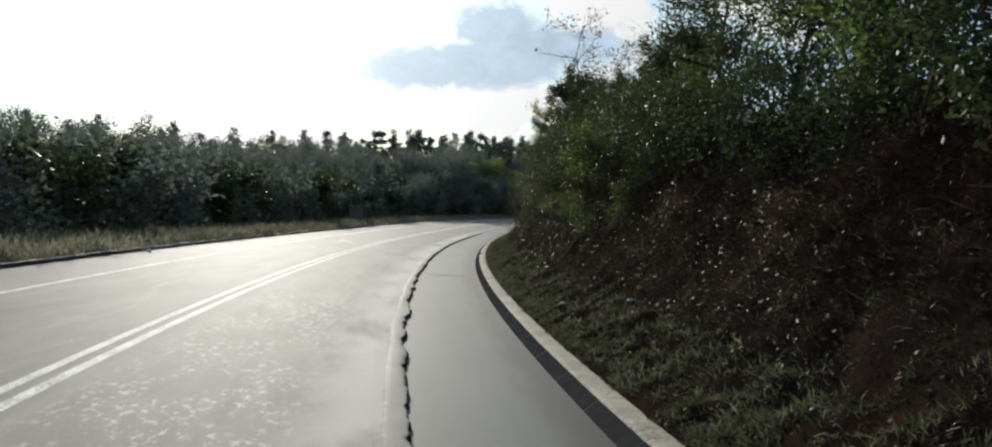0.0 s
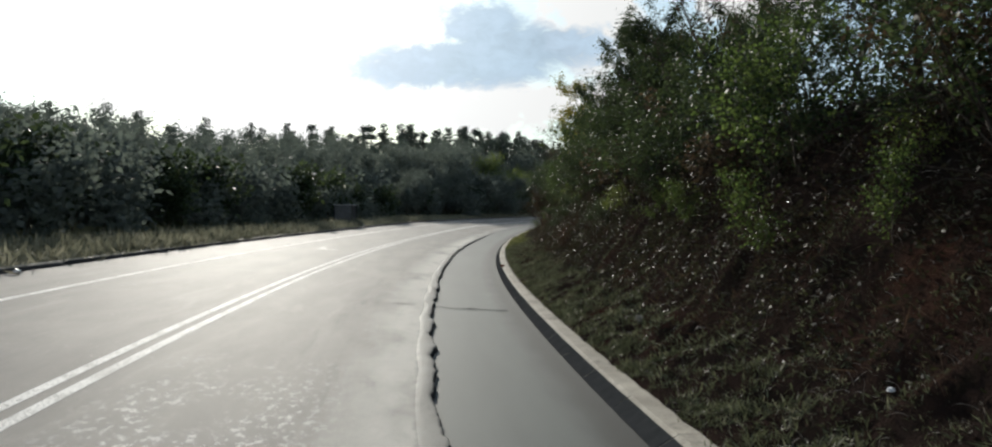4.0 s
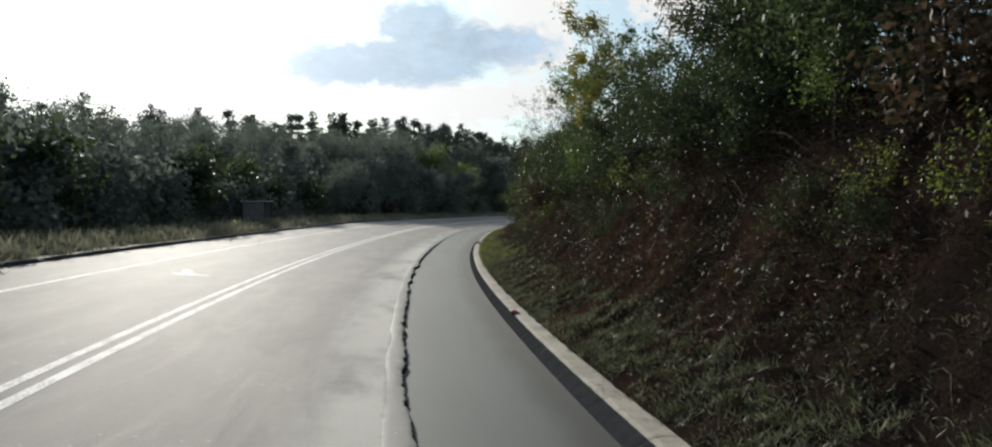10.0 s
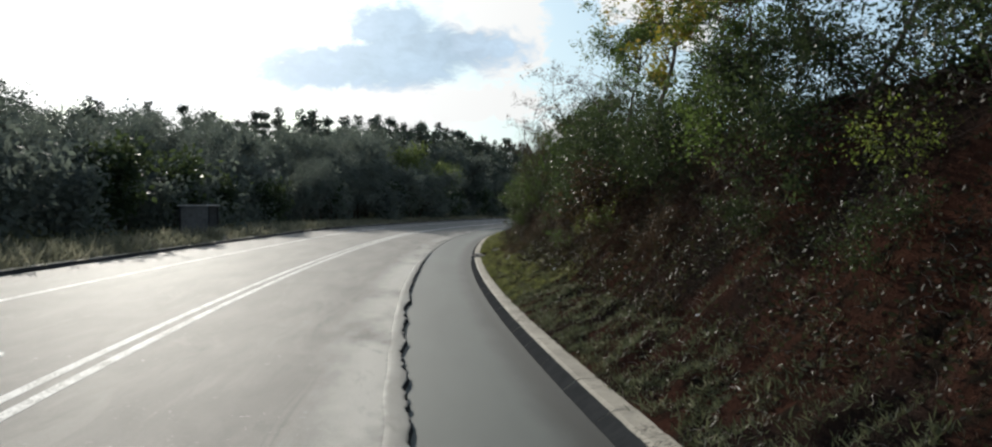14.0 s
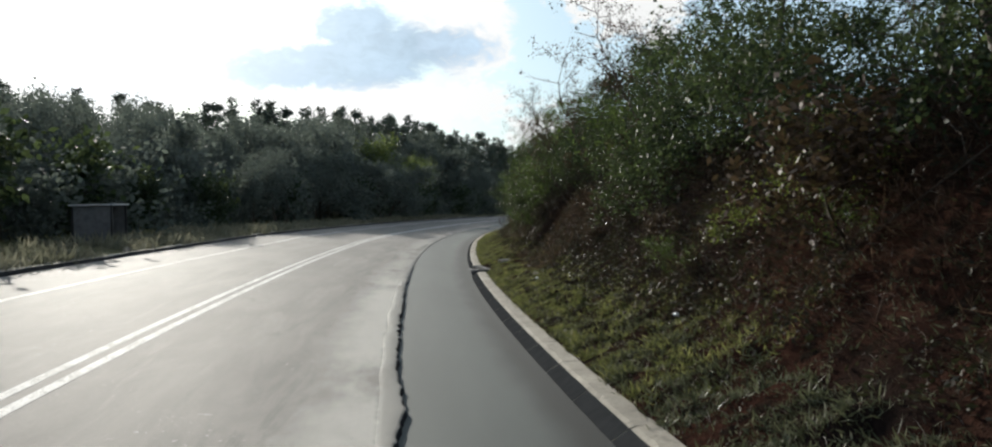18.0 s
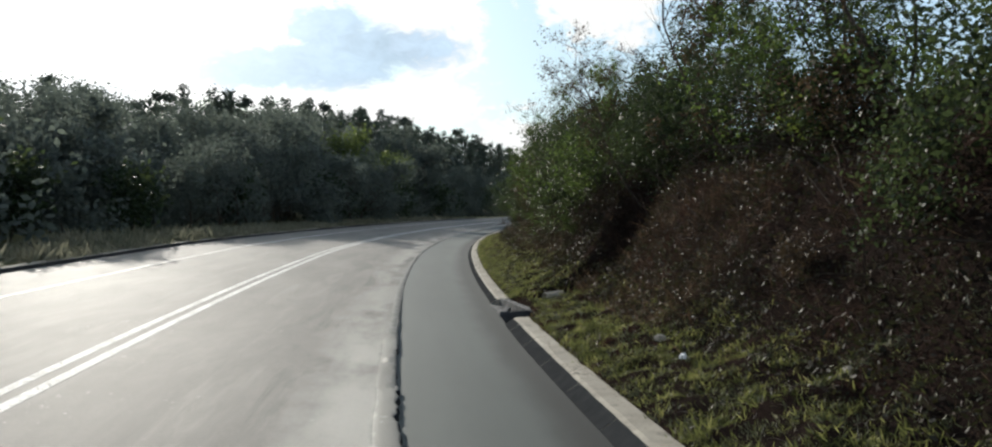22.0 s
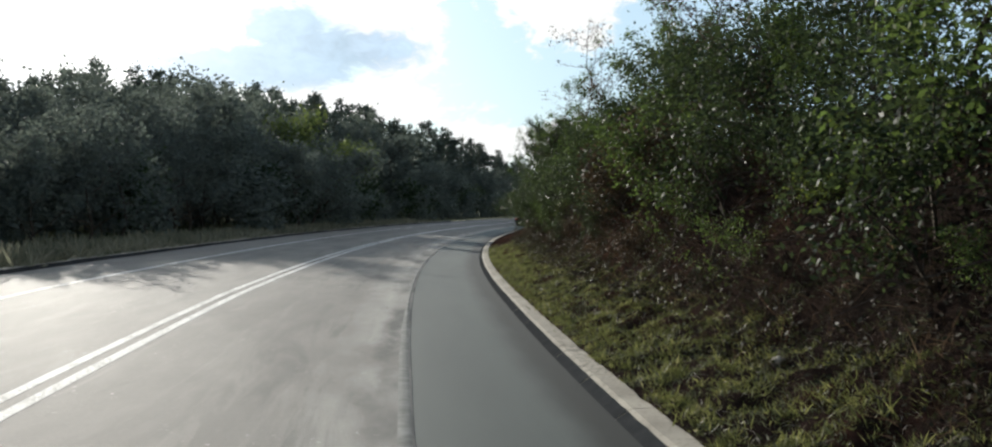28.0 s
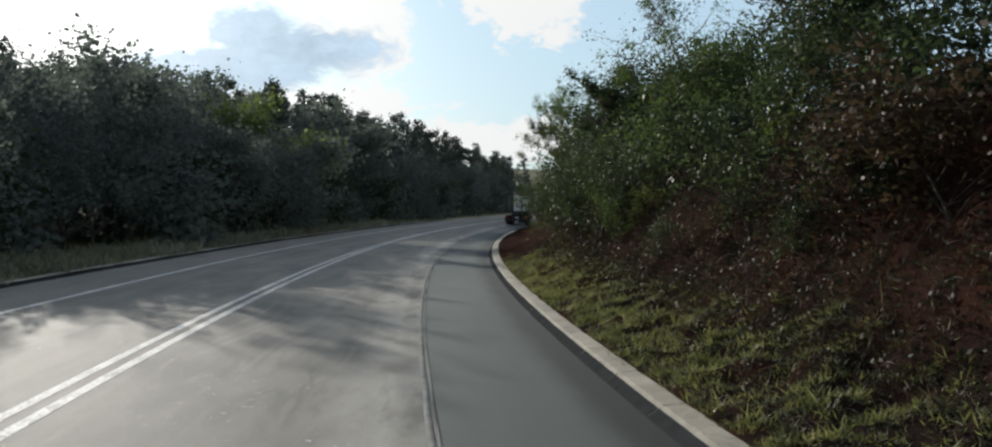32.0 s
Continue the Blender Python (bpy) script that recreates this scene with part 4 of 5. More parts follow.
def canopy(s, o):
    """How high the forest's tops stand over the road, from its edge up the hill."""
    a = np.interp(s, [40, 63, 86, 105, 126, 147, 161, 176, 200, 222, 246, 262, 300], [7.0, 7.8, 8.4, 9.5, 9.8, 11.0, 13.0, 14.2, 15.2, 14.6, 13, 10, 8])
    b = np.interp(s, [40, 64, 100, 122, 142, 163, 182, 200, 224, 246, 268, 300], [8.0, 9.1, 10.5, 12.0, 12.7, 14.3, 16.6, 17.2, 18.2, 17.6, 16.0, 12])
    c = np.interp(s, [40, 80, 118, 138, 158, 179, 200, 222, 241, 262, 286, 310], [9.0, 11.1, 13.0, 15.0, 15.6, 17.6, 19.6, 20.2, 20.8, 19.8, 17.6, 14])
    return np.interp(-o, [21, 30, 40, 60], [a, b, c, c + 1.0])


def wood(lo, hi, step, o, kinds, part=1.0):
    for sv in np.arange(lo, hi, step):
        q, w = sv + r.uniform(-1.2, 1.2), o + r.uniform(-1.5, 1.5)
        k = int(r.choice(kinds))
        sc = (canopy(q, w) * part * r.uniform(0.84, 1.04) - float(ground(q, w))) / TALL[k]
        (spots if k < 3 else pines).append((k % 3, q, w, sc, r.uniform(0, 360), (r.uniform(-4, 4), r.uniform(-4, 4))))


pines = []
wood(48, 150, 3.3, -20, (0, 1, 1, 2), 0.92)
wood(50, 150, 3.8, -25, (0, 1, 1, 2))
wood(55, 150, 4.2, -31, (0, 1, 0, 3))
wood(60, 160, 3.6, -38, (0, 3, 4, 5))
wood(146, 290, 3.4, -15, (0, 1, 2), 0.62)
wood(146, 196, 4.0, -20, (0, 1, 2, 1), 0.95)
wood(196, 290, 3.2, -20, (3, 4, 5, 1), 0.9)
wood(150, 192, 4.4, -26, (0, 1, 5))
wood(192, 290, 3.2, -26, (3, 4, 5))
wood(155, 300, 3.4, -32, (3, 4, 5))
wood(160, 318, 3.4, -39, (3, 4, 5))
wood(165, 326, 3.4, -47, (3, 4, 5))
spots += [(2, 152.0, -11.5, 0.8, 20, (0, 6)), (2, 157.0, -12.0, 0.88, 160, (0, 4)), (2, 147.5, -12.5, 0.6, 250, (0, 0)), (0, 158.0, -19.5, 1.0, 90, (0, 0)), (0, 161.5, -21.0, 1.0, 10, (0, 0)), (0, 144.0, -15.3, 0.87, 200, (0, 0))]
for sv, h in ((119, 4.2), (122, 4.9), (125, 5.6), (128.5, 6.2), (132, 6.5), (135.5, 6.6), (139, 7.0), (142, 6.8)):
    k = int(r.choice([0, 1, 1, 2]))
    spots.append((k, sv + r.uniform(-0.8, 0.8), r.uniform(-15.0, -13.6), h / TALL[k], r.uniform(0, 360), (0, 0)))
spots = [q for q in spots if not (170 < q[1] < 191 and q[2] > -17.2)]
spots += [(3, 183.0, -16.8, 0.98, 30, (0, 0)), (3, 187.5, -17.5, 0.9, 150, (0, 0)), (3, 178.0, -17.0, 0.85, 250, (0, 0)), (3, 165.0, -19.5, 1.1, 330, (0, 0))]
plant(WOOD, spots)
PINES = [pine("pine_tree", 80, 15, 3.0, "tall dark pine at the top of the forest"), pine("pine_tree", 81, 13, 2.6, "ragged dark pine in the plantation"),
         pine("pine_tree", 82, 14, 3.4, "broad dark pine among the forest trees")]
plant(PINES, pines)
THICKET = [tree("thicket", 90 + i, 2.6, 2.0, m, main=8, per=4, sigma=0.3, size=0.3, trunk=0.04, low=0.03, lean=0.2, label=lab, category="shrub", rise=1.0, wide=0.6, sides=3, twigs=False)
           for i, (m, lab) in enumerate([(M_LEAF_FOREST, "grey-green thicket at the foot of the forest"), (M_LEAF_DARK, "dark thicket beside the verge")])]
spots = []
for sv in np.arange(30, 270, 2.3):
    spots.append((int(r.choice([0, 0, 1])), sv + r.uniform(-1, 1), r.uniform(-16.5, -14) if sv < 140 else r.uniform(-13, -11.5), r.uniform(0.8, 1.3), r.uniform(0, 360), (0, 0)))
for sv in np.arange(44, 150, 2.3):
    spots.append((0, sv + r.uniform(-1, 1), r.uniform(-19, -17.5), r.uniform(1.2, 1.6), r.uniform(0, 360), (0, 0)))
plant(THICKET, spots)


# ---- the drain inlet broken through the kerb ----
def slab(name, corners, up, thick, parent, seed, label="", mat=None):
    """A concrete slab: four corners (along, across), heights over the road's own slope, and a thickness; worn edges."""
    r = np.random.default_rng(seed)
    c = np.array(corners, float)
    t = put(c[:, 0], c[:, 1], road_z(c[:, 0], c[:, 1]) + np.array(up))
    bm = bmesh.new()
    top = [bm.verts.new(p) for p in t]
    low = [bm.verts.new(p - np.array([0, 0, thick])) for p in t]
    bm.faces.new(top)
    bm.faces.new(low[::-1])
    for i in range(4):
        bm.faces.new([top[i], top[(i + 1) % 4], low[(i + 1) % 4], low[i]][::-1])
    bmesh.ops.recalc_face_normals(bm, faces=bm.faces)
    bmesh.ops.subdivide_edges(bm, edges=bm.edges[:], cuts=3, use_grid_fill=True)
    for v in bm.verts:
        v.co += Vector(r.normal(0, 0.009, 3))
    bmesh.ops.bevel(bm, geom=[e for e in bm.edges if len(e.link_faces) == 2 and e.calc_face_angle(0) > 0.7], offset=0.012, segments=1, affect="EDGES")
    me = bpy.data.meshes.new(name)
    bm.to_mesh(me)
    bm.free()
    me.materials.append(mat or M_DRAIN)
    ob = new(name, me)
    ob.parent = parent
    return tagged(ob, label)


drain = tagged(new("drain_inlet"), "broken concrete storm drain inlet set into the kerb", "drain")
slab("back_wall", [(86.92, 2.24), (86.98, 2.42), (84.5, 2.74), (84.44, 2.62)], [0.1, 0.105, 0.12, 0.12], 0.6, drain, 1)
# cross wall and apron are coloured dark in place of shade
slab("cross_wall", [(84.42, 2.03), (84.54, 2.05), (84.56, 2.74), (84.44, 2.74)], [0.03, 0.03, 0.115, 0.115], 0.75, drain, 6, "cross wall of the inlet, coloured dark for its shade", M_DRAIN_SHADE)
slab("apron", [(86.85, 1.95), (83.35, 1.95), (83.35, 2.5), (84.7, 2.6)], [-0.22, -0.34, -0.5, -0.35], 0.08, drain, 2, "", M_DRAIN_SHADE)
slab("broken_slab", [(86.5, 2.0), (85.9, 1.96), (85.0, 2.1), (85.5, 2.34)], [0.0, -0.06, -0.05, 0.03], 0.06, drain, 3, "cracked tilted cover slab")
slab("broken_slab", [(85.85, 1.99), (84.75, 1.97), (84.5, 2.2), (85.05, 2.2)], [-0.06, -0.1, -0.04, -0.01], 0.06, drain, 9, "cracked tilted cover slab")
slab("broken_slab", [(86.75, 1.98), (86.3, 1.96), (86.2, 2.08), (86.7, 2.12)], [-0.04, -0.07, -0.05, -0.03], 0.05, drain, 11, "cracked tilted cover slab")


def pipe_stub(s, o, radius, length):
    """A short piece of concrete pipe lying half sunk in the grass, open towards the road."""
    bm = bmesh.new()
    n = 20
    rings = []
    for y, rad in ((0.0, radius * 0.76), (0.0, radius), (length, radius * 0.96), (length, radius * 0.7), (0.06, radius * 0.72)):
        rings.append([bm.verts.new((math.cos(a) * rad, y + 0.012 * noise.noise((math.cos(a) * 2, math.sin(a) * 2, y)), math.sin(a) * rad)) for a in np.linspace(0, 2 * np.pi, n, endpoint=False)])
    for a, b in zip(rings, rings[1:] + rings[:1]):
        for q in range(n):
            bm.faces.new((a[q], a[(q + 1) % n], b[(q + 1) % n], b[q]))
    bmesh.ops.recalc_face_normals(bm, faces=bm.faces)
    me = bpy.data.meshes.new("concrete_pipe")
    bm.to_mesh(me)
    bm.free()
    me.materials.append(M_CONCRETE)
    ob = new("concrete_pipe", me)
    x, y, z = put(s, o, bank_z(np.array([s]), np.array([o]))[0])
    ob.matrix_basis = pose(x, y, z + radius * 0.1, 4, 0, -75)
    return tagged(ob, "short broken concrete pipe half sunk in the grass", "pipe")


pipe_stub(85.15, 3.02, 0.12, 0.4)


# ---- verge grass, litter, dry stems ----
def scatter(r, n, s0, s1, o0, o1, power=1.0, lump_scale=0.0, cut=0.0, seed=0.0):
    s, o = r.uniform(s0, s1, n), o0 + (o1 - o0) * r.uniform(0, 1, n) ** power
    wash = 86.2 + (o - 3.0) * 0.55
    gully = (abs(s - wash) < 0.45 + 0.4 * np.clip(o - 3, 0, 4)) & (o > 2.9) & (o < 6.2)
    free = ~((s > 83.3) & (s < 86.95) & (o < 2.76)) & ~(gully & (r.random(n) < 0.96))
    s, o, n = s[free], o[free], int(free.sum())
    if lump_scale:
        keep = np.array([noise.noise((a * lump_scale, b * lump_scale * 1.5, seed)) for a, b in zip(s, o)]) > cut + r.normal(0, 0.12, n)
        s, o = s[keep], o[keep]
    return s, o


class Sampler:
    """Quick heights of the bank by a grid of its own."""

    def __init__(self, fun, s, o):
        self.s, self.o = s, o
        ss, oo = np.meshgrid(s, o, indexing="ij")
        self.z = fun(ss, oo)

    def __call__(self, s, o):
        i = np.clip((s - self.s[0]) / (self.s[1] - self.s[0]), 0, len(self.s) - 1.001)
        j = np.clip((o - self.o[0]) / (self.o[1] - self.o[0]), 0, len(self.o) - 1.001)
        a, b = i.astype(int), j.astype(int)
        u, v = i - a, j - b
        z = self.z
        return z[a, b] * (1 - u) * (1 - v) + z[a + 1, b] * u * (1 - v) + z[a, b + 1] * (1 - u) * v + z[a + 1, b + 1] * u * v


bank_at = Sampler(bank_z, np.arange(-2, 160, 0.16), np.arange(2.4, 8.4, 0.1))
left_at = Sampler(left_z, np.arange(0, 200, 1.5), np.arange(-20, -9.2, 0.4))


def blades(name, r, s, o, at, per, spread, height, mat, label, wide=0.1, up=-1.3):
    """Tufts of grass: narrow kites standing on the ground."""
    big = np.repeat(np.clip(r.gamma(4.0, 0.25, len(s)), 0.4, 1.7), per)
    s, o = np.repeat(s, per) + r.normal(0, spread, len(s) * per) * big, np.repeat(o, per) + r.normal(0, spread, len(o) * per) * big
    c = put(s, o, at(s, o) - 0.01)
    v, f = leaves(r, c, height * big, droop=up, wide=wide)
    return link(name, v, f, mat, shade=False, kind="stuff", label=label, category="grass")


r = np.random.default_rng(5)
s1, o1 = scatter(r, 22000, 62, 132, 2.53, 4.4, 1.3, 2.6, 0.08, 1.0)
blades("verge_grass", r, s1, o1, bank_at, 18, 0.045, 0.075, M_GRASS, "short green grass along the kerb, tufted and uneven", wide=0.1, up=-0.8)
s1, o1 = scatter(r, 40000, -1, 118, 2.53, 5.0, 1.25, 2.2, 0.02, 2.0)
blades("sparse_grass", r, s1, o1, bank_at, 12, 0.045, 0.055, M_GRASS_DULL, "thin dull grass and weeds on the foot of the bank", wide=0.16, up=-0.6)
s1, o1 = scatter(r, 9000, -1, 68, 2.53, 3.7, 1.4, 1.6, 0.0, 2.6)
blades("kerb_weeds", r, s1, o1, bank_at, 14, 0.05, 0.085, M_GRASS_DULL, "grey-green weed tufts close behind the kerb", wide=0.12, up=-0.8)
s1, o1 = scatter(r, 900, 62, 135, 2.52, 3.7, 1.6, 0.5, 0.0, 6.0)
blades("tall_grass", r, s1, o1, bank_at, 16, 0.05, 0.13, M_GRASS, "taller grass tufts near the kerb", wide=0.06)
s1, o1 = scatter(r, 2200, 0, 150, 3.6, 6.4, 1.0, 0.5, 0.0, 3.0)
s2, o2 = scatter(r, 900, 56, 68, 4.3, 6.2, 1.0, 0.6, -0.2, 3.5)
s3, o3 = scatter(r, 1200, 76, 114, 3.7, 5.8, 1.0, 0.9, 0.0, 3.7)
s4, o4 = scatter(r, 900, 79, 87, 3.6, 5.8, 1.0, 0.9, -0.1, 3.9)
blades("dry_grass", r, np.concatenate([s1, s2, s3, s4]), np.concatenate([o1, o2, o3, o4]), bank_at, 12, 0.09, 0.28, M_STRAW, "dry brown grass hanging on the bank", wide=0.02, up=-0.5)
s1, o1 = scatter(r, 6500, 4, 190, -14.0, -9.4, 0.55, 0.35, -0.25, 4.0)
blades("far_verge_grass", r, s1, o1, left_at, 12, 0.14, 0.3, M_GRASS_PALE, "rough pale dry grass along the far kerb", wide=0.12)
s1, o1 = scatter(r, 60000, -1, 135, 2.55, 6.4, 0.9)
c = put(s1, o1, bank_at(s1, o1) + 0.012)
v, f = leaves(r, c, 0.038, droop=-0.15, wide=0.55)
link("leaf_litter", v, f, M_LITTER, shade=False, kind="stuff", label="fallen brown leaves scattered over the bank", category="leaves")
# weeds with small dark leaves that cover the steep part
s1, o1 = scatter(r, 10500, 0, 135, 3.6, 6.8, 0.8, 0.6, -0.2, 8.0)
rep_n = 12
sw, ow = np.repeat(s1, rep_n) + r.normal(0, 0.13, len(s1) * rep_n), np.repeat(o1, rep_n) + r.normal(0, 0.13, len(s1) * rep_n)
c = put(sw, ow, bank_at(sw, ow) + r.uniform(0.0, 0.34, len(sw)))
v, f = leaves(r, c, 0.07, droop=0.1, wide=0.5)
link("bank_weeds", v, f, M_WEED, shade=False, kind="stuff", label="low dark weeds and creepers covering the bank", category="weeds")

# waist-high undergrowth that hides the crest
s1, o1 = scatter(r, 3400, 0, 130, 5.9, 8.0, 1.0, 0.5, -0.35, 11.0)
sw, ow = np.repeat(s1, 16) + r.normal(0, 0.17, len(s1) * 16), np.repeat(o1, 16) + r.normal(0, 0.17, len(s1) * 16)
tall = np.repeat(r.uniform(0.4, 1.15, len(s1)), 16)
c = put(sw, ow, bank_at(sw, ow) + tall * r.uniform(0.0, 1.0, len(sw)))
v, f = leaves(r, c, 0.1, droop=0.15, wide=0.5)
link("crest_undergrowth", v, f, M_LEAF_DARK, shade=False, kind="stuff", label="dense dark green undergrowth along the top of the bank", category="undergrowth")


def stems(r, n, s0, s1, o0, o1, length, rad, cluster=1):
    """Thin bent stalks lying and standing on the bank."""
    s, o = scatter(r, n // cluster, s0, s1, o0, o1)
    s, o = np.repeat(s, cluster) + r.normal(0, 0.12, len(s) * cluster), np.repeat(o, cluster) + r.normal(0, 0.12, len(s) * cluster)
    p = put(s, o, bank_at(s, o))
    d = r.normal(0, 1, p.shape) + [-0.7, 0, 0.9]
    d[:, 2] = abs(d[:, 2])
    d /= np.linalg.norm(d, axis=1, keepdims=True)
    L = (length * r.uniform(0.4, 1.4, len(p)))[:, None]
    segs = []
    for i in range(4):
        q = p + d * L / 4
        k = rad * (1 - i * 0.22)
        segs.append(np.concatenate([p, np.full((len(p), 1), k), q, np.full((len(p), 1), k - rad * 0.2)], 1))
        p = q
        d = d + [-0.12, 0, -0.34] + r.normal(0, 0.12, d.shape)
        d /= np.linalg.norm(d, axis=1, keepdims=True)
    return tubes(np.concatenate(segs), 3)


v, f = stems(r, 3000, 0, 130, 4.0, 6.3, 0.75, 0.005, 6)
link("dry_stems", v, f, M_STRAW, kind="stuff", label="dry bent stalks hanging over the bank", category="stems")
v, f = stems(r, 420, 52, 70, 4.2, 5.8, 1.0, 0.005, 10)
link("hanging_stalks", v, f, M_STRAW, kind="stuff", label="long pale dry stalks leaning down the bank", category="stems")
v, f = stems(r, 4200, 0, 135, 2.5, 5.2, 0.16, 0.0045)
link("twigs", v, f, M_TWIG, kind="stuff", label="pale broken twigs lying on the bank", category="twigs")
v, f = stems(r, 500, 0, 150, 5.0, 6.6, 2.2, 0.012, 3)
link("bramble_stems", v, f, M_BARK, kind="stuff", label="long arching brown stems in the undergrowth", category="stems")


# ---- loose things on the bank and road ----
def crumple(name, s, o, size, mat, seed, label, category, flat=0.6, zfun=None):
    r = np.random.default_rng(seed)
    bm = bmesh.new()
    bmesh.ops.create_icosphere(bm, subdivisions=3, radius=1.0)
    off = r.uniform(0, 50)
    for v in bm.verts:
        k = 1 + 0.45 * noise.noise(v.co * 1.3 + Vector((off, 0, 0))) + 0.3 * noise.noise(v.co * 3.1 + Vector((0, off, 0)))
        v.co = Vector((v.co.x * size[0] * k, v.co.y * size[1] * k, v.co.z * size[2] * k))
    me = bpy.data.meshes.new(name)
    bm.to_mesh(me)
    bm.free()
    me.materials.append(mat)
    ob = new(name, me)
    if o > KERB:
        z = bank_z(np.array([s]), np.array([o]))[0]
    elif o < LEFT:
        z = left_z(np.array([s]), np.array([o]))[0]
    else:
        z = road_z(s, o) - (drop(s) if o > JOINT else 0)
    x, y, z = put(s, o, z)
    ob.matrix_basis = pose(x, y, z + size[2] * flat, r.uniform(-8, 8), r.uniform(-20, 5), r.uniform(0, 360))
    return tagged(ob, label, category)


for i, (s, o, sz) in enumerate([(76.5, 3.35, (0.11, 0.07, 0.06)), (15.3, 3.75, (0.12, 0.06, 0.05)), (18.7, 3.7, (0.09, 0.05, 0.04)), (31.5, 4.4, (0.08, 0.05, 0.05)), (65.8, 3.9, (0.1, 0.06, 0.05)), (52.6, 3.9, (0.09, 0.06, 0.04)), (33.05, -9.15, (0.2, 0.12, 0.1)), (63.1, 5.1, (0.13, 0.08, 0.06)), (80.9, 2.22, (0.05, 0.03, 0.02))]):
    crumple("plastic_bag", s, o, (sz[0] * 0.7, sz[1] * 0.6, sz[2] * 0.5), M_PLASTIC, 200 + i, "crumpled white plastic litter on the bank" if o > 0 else "crumpled white plastic litter by the far kerb", "litter")
for i, (s, o, sz) in enumerate([(78.0, 3.5, (0.075, 0.055, 0.05)), (43.2, 2.36, (0.07, 0.05, 0.045)), (74.0, 4.1, (0.07, 0.06, 0.05)), (26.0, 3.3, (0.08, 0.06, 0.05)), (101.0, 3.2, (0.07, 0.06, 0.05)), (95.0, 3.9, (0.09, 0.07, 0.06))]):
    crumple("stone", s, o, sz, M_CONCRETE, 220 + i, "pale grey stone lying on the bank", "stone", 0.35)
for i, (s, o, k) in enumerate([(48.0, -9.75, 0.9), (57.5, -9.8, 0.7), (70.5, -9.7, 1.1), (77.0, -9.75, 1.3), (79.0, -9.9, 0.8), (86.5, -9.7, 1.0), (96.0, -9.8, 1.1)]):
    crumple("stone", s, o, (0.16 * k, 0.12 * k, 0.1 * k), M_CONCRETE, 260 + i, "pale lump of rubble on the far verge", "stone", 0.35)
crumple("clay_lump", 47.0, 2.2, (0.08, 0.06, 0.05), M_CLAY, 240, "red-brown clod of clay on the kerb", "clod", 3.2)


# ---- the lorry ahead on the shoulder ----
def box(name, x0, x1, y0, y1, z0, z1, mat, parent, bevel=0.02, label=""):
    bm = bmesh.new()
    bmesh.ops.create_cube(bm, size=1.0, matrix=Matrix.Translation(((x0 + x1) / 2, (y0 + y1) / 2, (z0 + z1) / 2)) @ Matrix.Diagonal((x1 - x0, y1 - y0, z1 - z0, 1)))
    bmesh.ops.bevel(bm, geom=bm.edges[:], offset=bevel, segments=2, affect="EDGES")
    me = bpy.data.meshes.new(name)
    bm.to_mesh(me)
    bm.free()
    me.materials.append(mat)
    ob = new(name, me)
    ob.parent = parent
    return tagged(ob, label)


def wheel(parent, x, y, rad, wide):
    def drum(name, r0, w, mat, par, depth):
        bm = bmesh.new()
        bmesh.ops.create_cone(bm, cap_ends=True, segments=28, radius1=r0, radius2=r0, depth=w, matrix=Matrix.Translation((x, y, rad)) @ Matrix.Rotation(radians(90), 4, "Y"))
        bmesh.ops.bevel(bm, geom=[e for e in bm.edges if e.calc_face_angle(0) > 1.0], offset=0.05 * depth, segments=3, affect="EDGES")
        me = bpy.data.meshes.new(name)
        bm.to_mesh(me)
        bm.free()
        me.materials.append(mat)
        ob = new(name, me)
        ob.parent = par
        return ob
    w = drum("wheel", rad, wide, M_RUBBER, parent, 1.0)
    drum("rim", rad * 0.55, wide + 0.03, M_STEEL, w, 0.5)


shelter = tagged(new("roadside_shelter"), "small dark roadside shelter with a flat pale roof", "shelter")
box("roof", -0.85, 0.85, -0.1, 1.8, 1.5, 1.55, M_WHITE, shelter, 0.012, "flat pale sheet roof")
for x, y in ((-0.75, 0.05), (0.75, 0.05), (-0.75, 1.65), (0.75, 1.65)):
    box("post", x - 0.04, x + 0.04, y - 0.04, y + 0.04, -0.2, 1.5, M_STEEL_DARK, shelter, 0.008)
box("back_panel", -0.8, -0.77, 0.1, 1.6, 0.0, 1.48, M_SHED, shelter, 0.005)
box("end_panel", -0.7, 0.7, 0.03, 0.06, 0.1, 1.48, M_SHED, shelter, 0.005)
box("end_panel", -0.7, 0.7, 1.64, 1.67, 0.1, 1.48, M_SHED, shelter, 0.005)
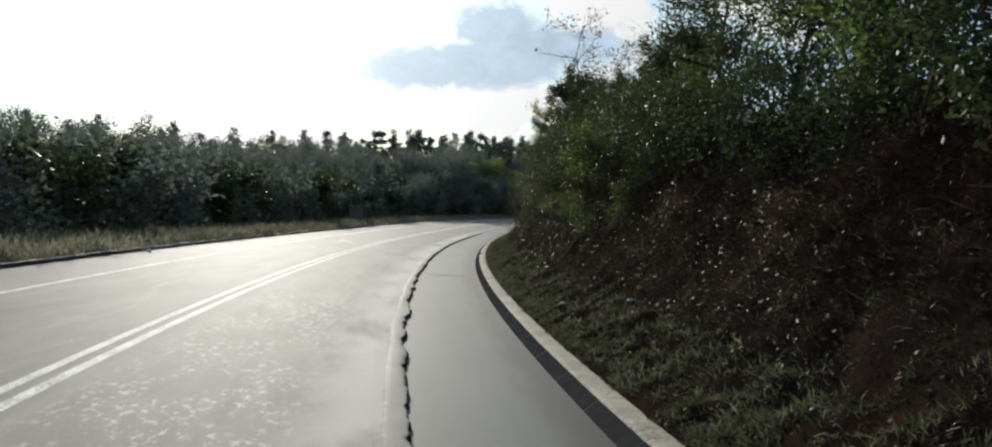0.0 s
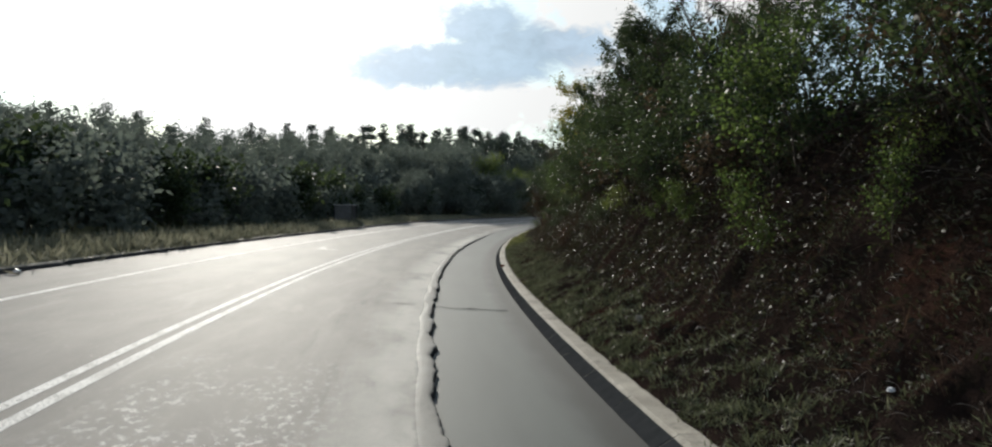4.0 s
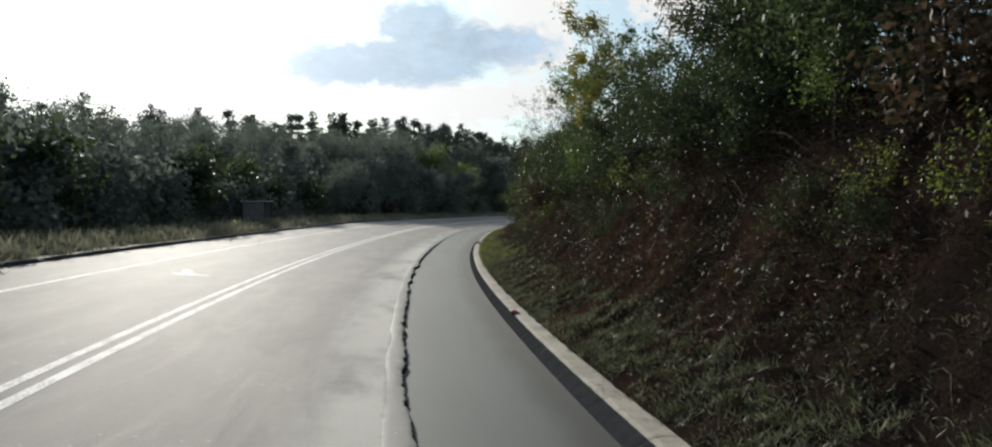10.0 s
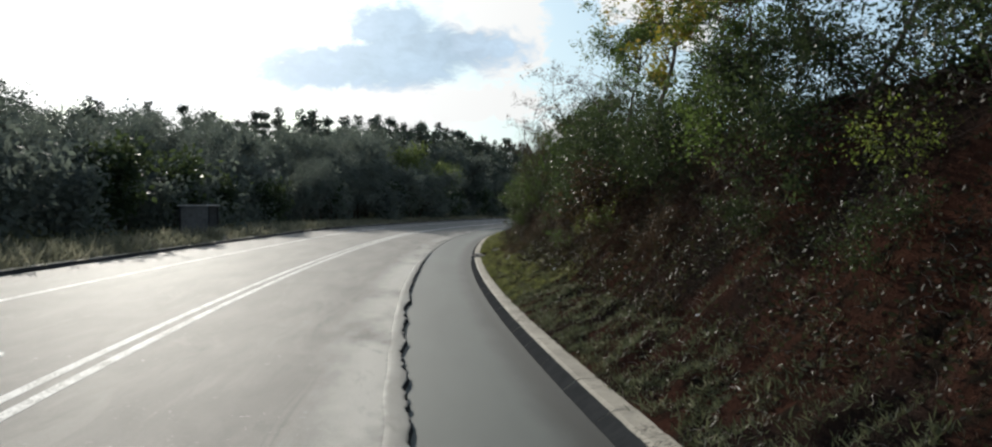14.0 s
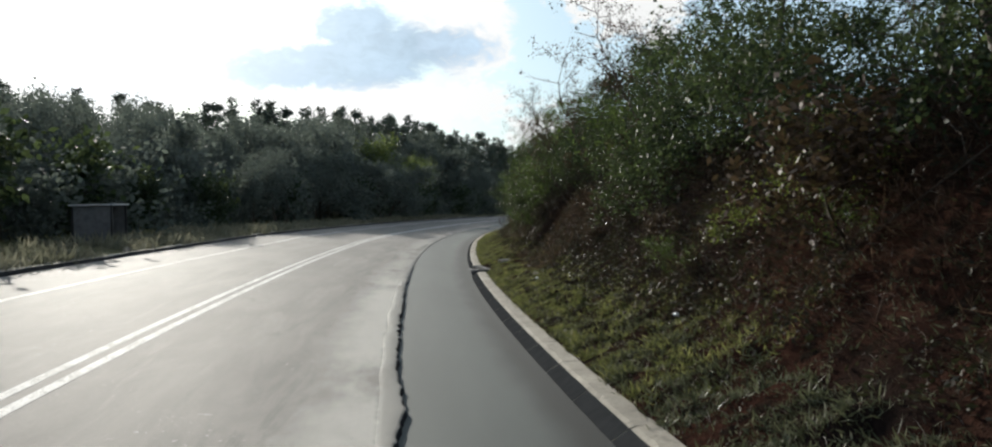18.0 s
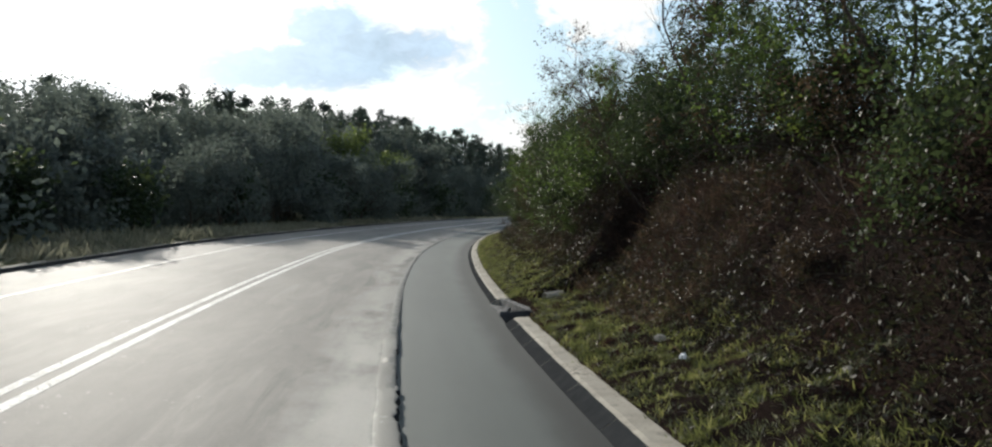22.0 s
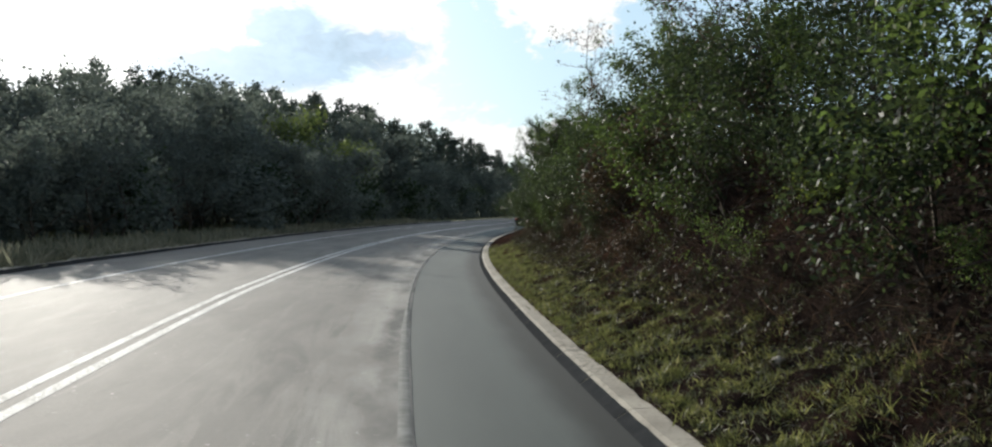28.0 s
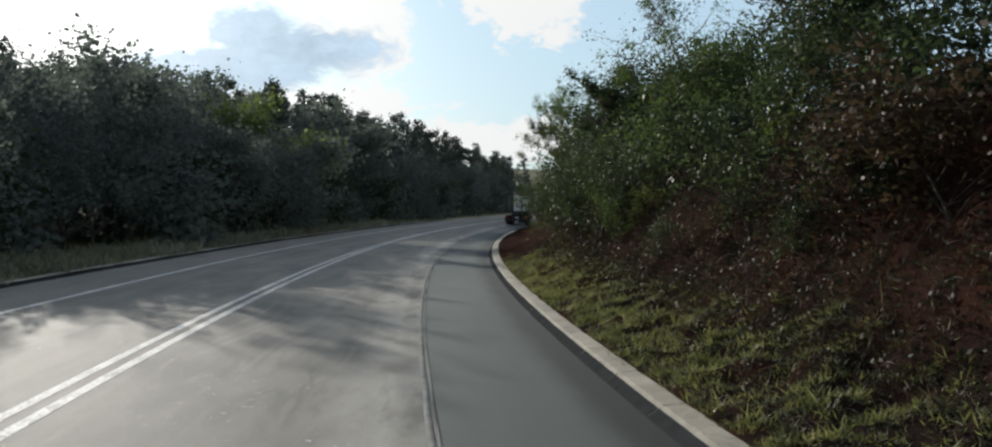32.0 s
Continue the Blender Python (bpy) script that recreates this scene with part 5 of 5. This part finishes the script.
box("bench", -0.72, -0.35, 0.2, 1.55, 0.4, 0.46, M_SHED, shelter, 0.01)
sx, sy, sz = put(90.6, -12.4, left_z(np.array([90.6]), np.array([-12.4]))[0])
shelter.matrix_basis = pose(sx, sy, sz, 0, 0, -math.degrees(float(np.interp(90.6, s_axis, h_axis))))

lorry = tagged(new("lorry"), "dark loaded lorry with a pale tailgate ahead on the shoulder", "lorry")
box("trailer_body", -1.22, 1.22, 0.06, 11.0, 1.25, 3.2, M_DARK, lorry, 0.03, "dark sheeted trailer body")
for x0, x1, mat, lab in ((-1.2, -0.25, M_DARK, "dark trailer door"), (-0.24, 1.2, M_WHITE, "pale grey trailer door")):
    d = box("rear_door", x0, x1, 0.0, 0.055, 1.45, 3.0, mat, lorry, 0.012, lab)
    box("hinge_bar", (x0 + x1) / 2 - 0.02, (x0 + x1) / 2 + 0.02, -0.03, -0.004, 1.5, 2.95, M_STEEL, d, 0.008)
box("chassis", -0.5, 0.5, 0.2, 14.0, 0.85, 1.2, M_STEEL_DARK, lorry)
box("bumper", -1.2, 1.2, 0.05, 0.2, 0.45, 0.7, M_STEEL_DARK, lorry)
box("cab", -1.2, 1.2, 11.6, 13.9, 0.8, 3.3, M_WHITE, lorry, 0.12, "pale cab")
for x in (-0.95, 0.95):
    box("tail_light", x - 0.17, x + 0.17, -0.02, 0.04, 0.75, 0.9, M_RED, lorry, 0.02, "red tail light")
box("mud_flap", -1.2, -0.65, 0.75, 0.79, 0.25, 0.95, M_RUBBER, lorry, 0.005)
box("mud_flap", 0.65, 1.2, 0.75, 0.79, 0.25, 0.95, M_RUBBER, lorry, 0.005)
for y in (1.5, 2.8, 4.1, 10.4, 12.8):
    for x in (-1.0, 1.0):
        wheel(lorry, x, y, 0.5, 0.42)
LORRY_S, LORRY_O = 195.0, 0.5
hx = float(np.interp(LORRY_S + 6, s_axis, h_axis))
x, y, z = put(LORRY_S, LORRY_O, road_z(LORRY_S, LORRY_O) - 0.03)
lorry.matrix_basis = pose(x, y, z, 0, math.degrees(math.atan(SLOPE)), -math.degrees(hx))
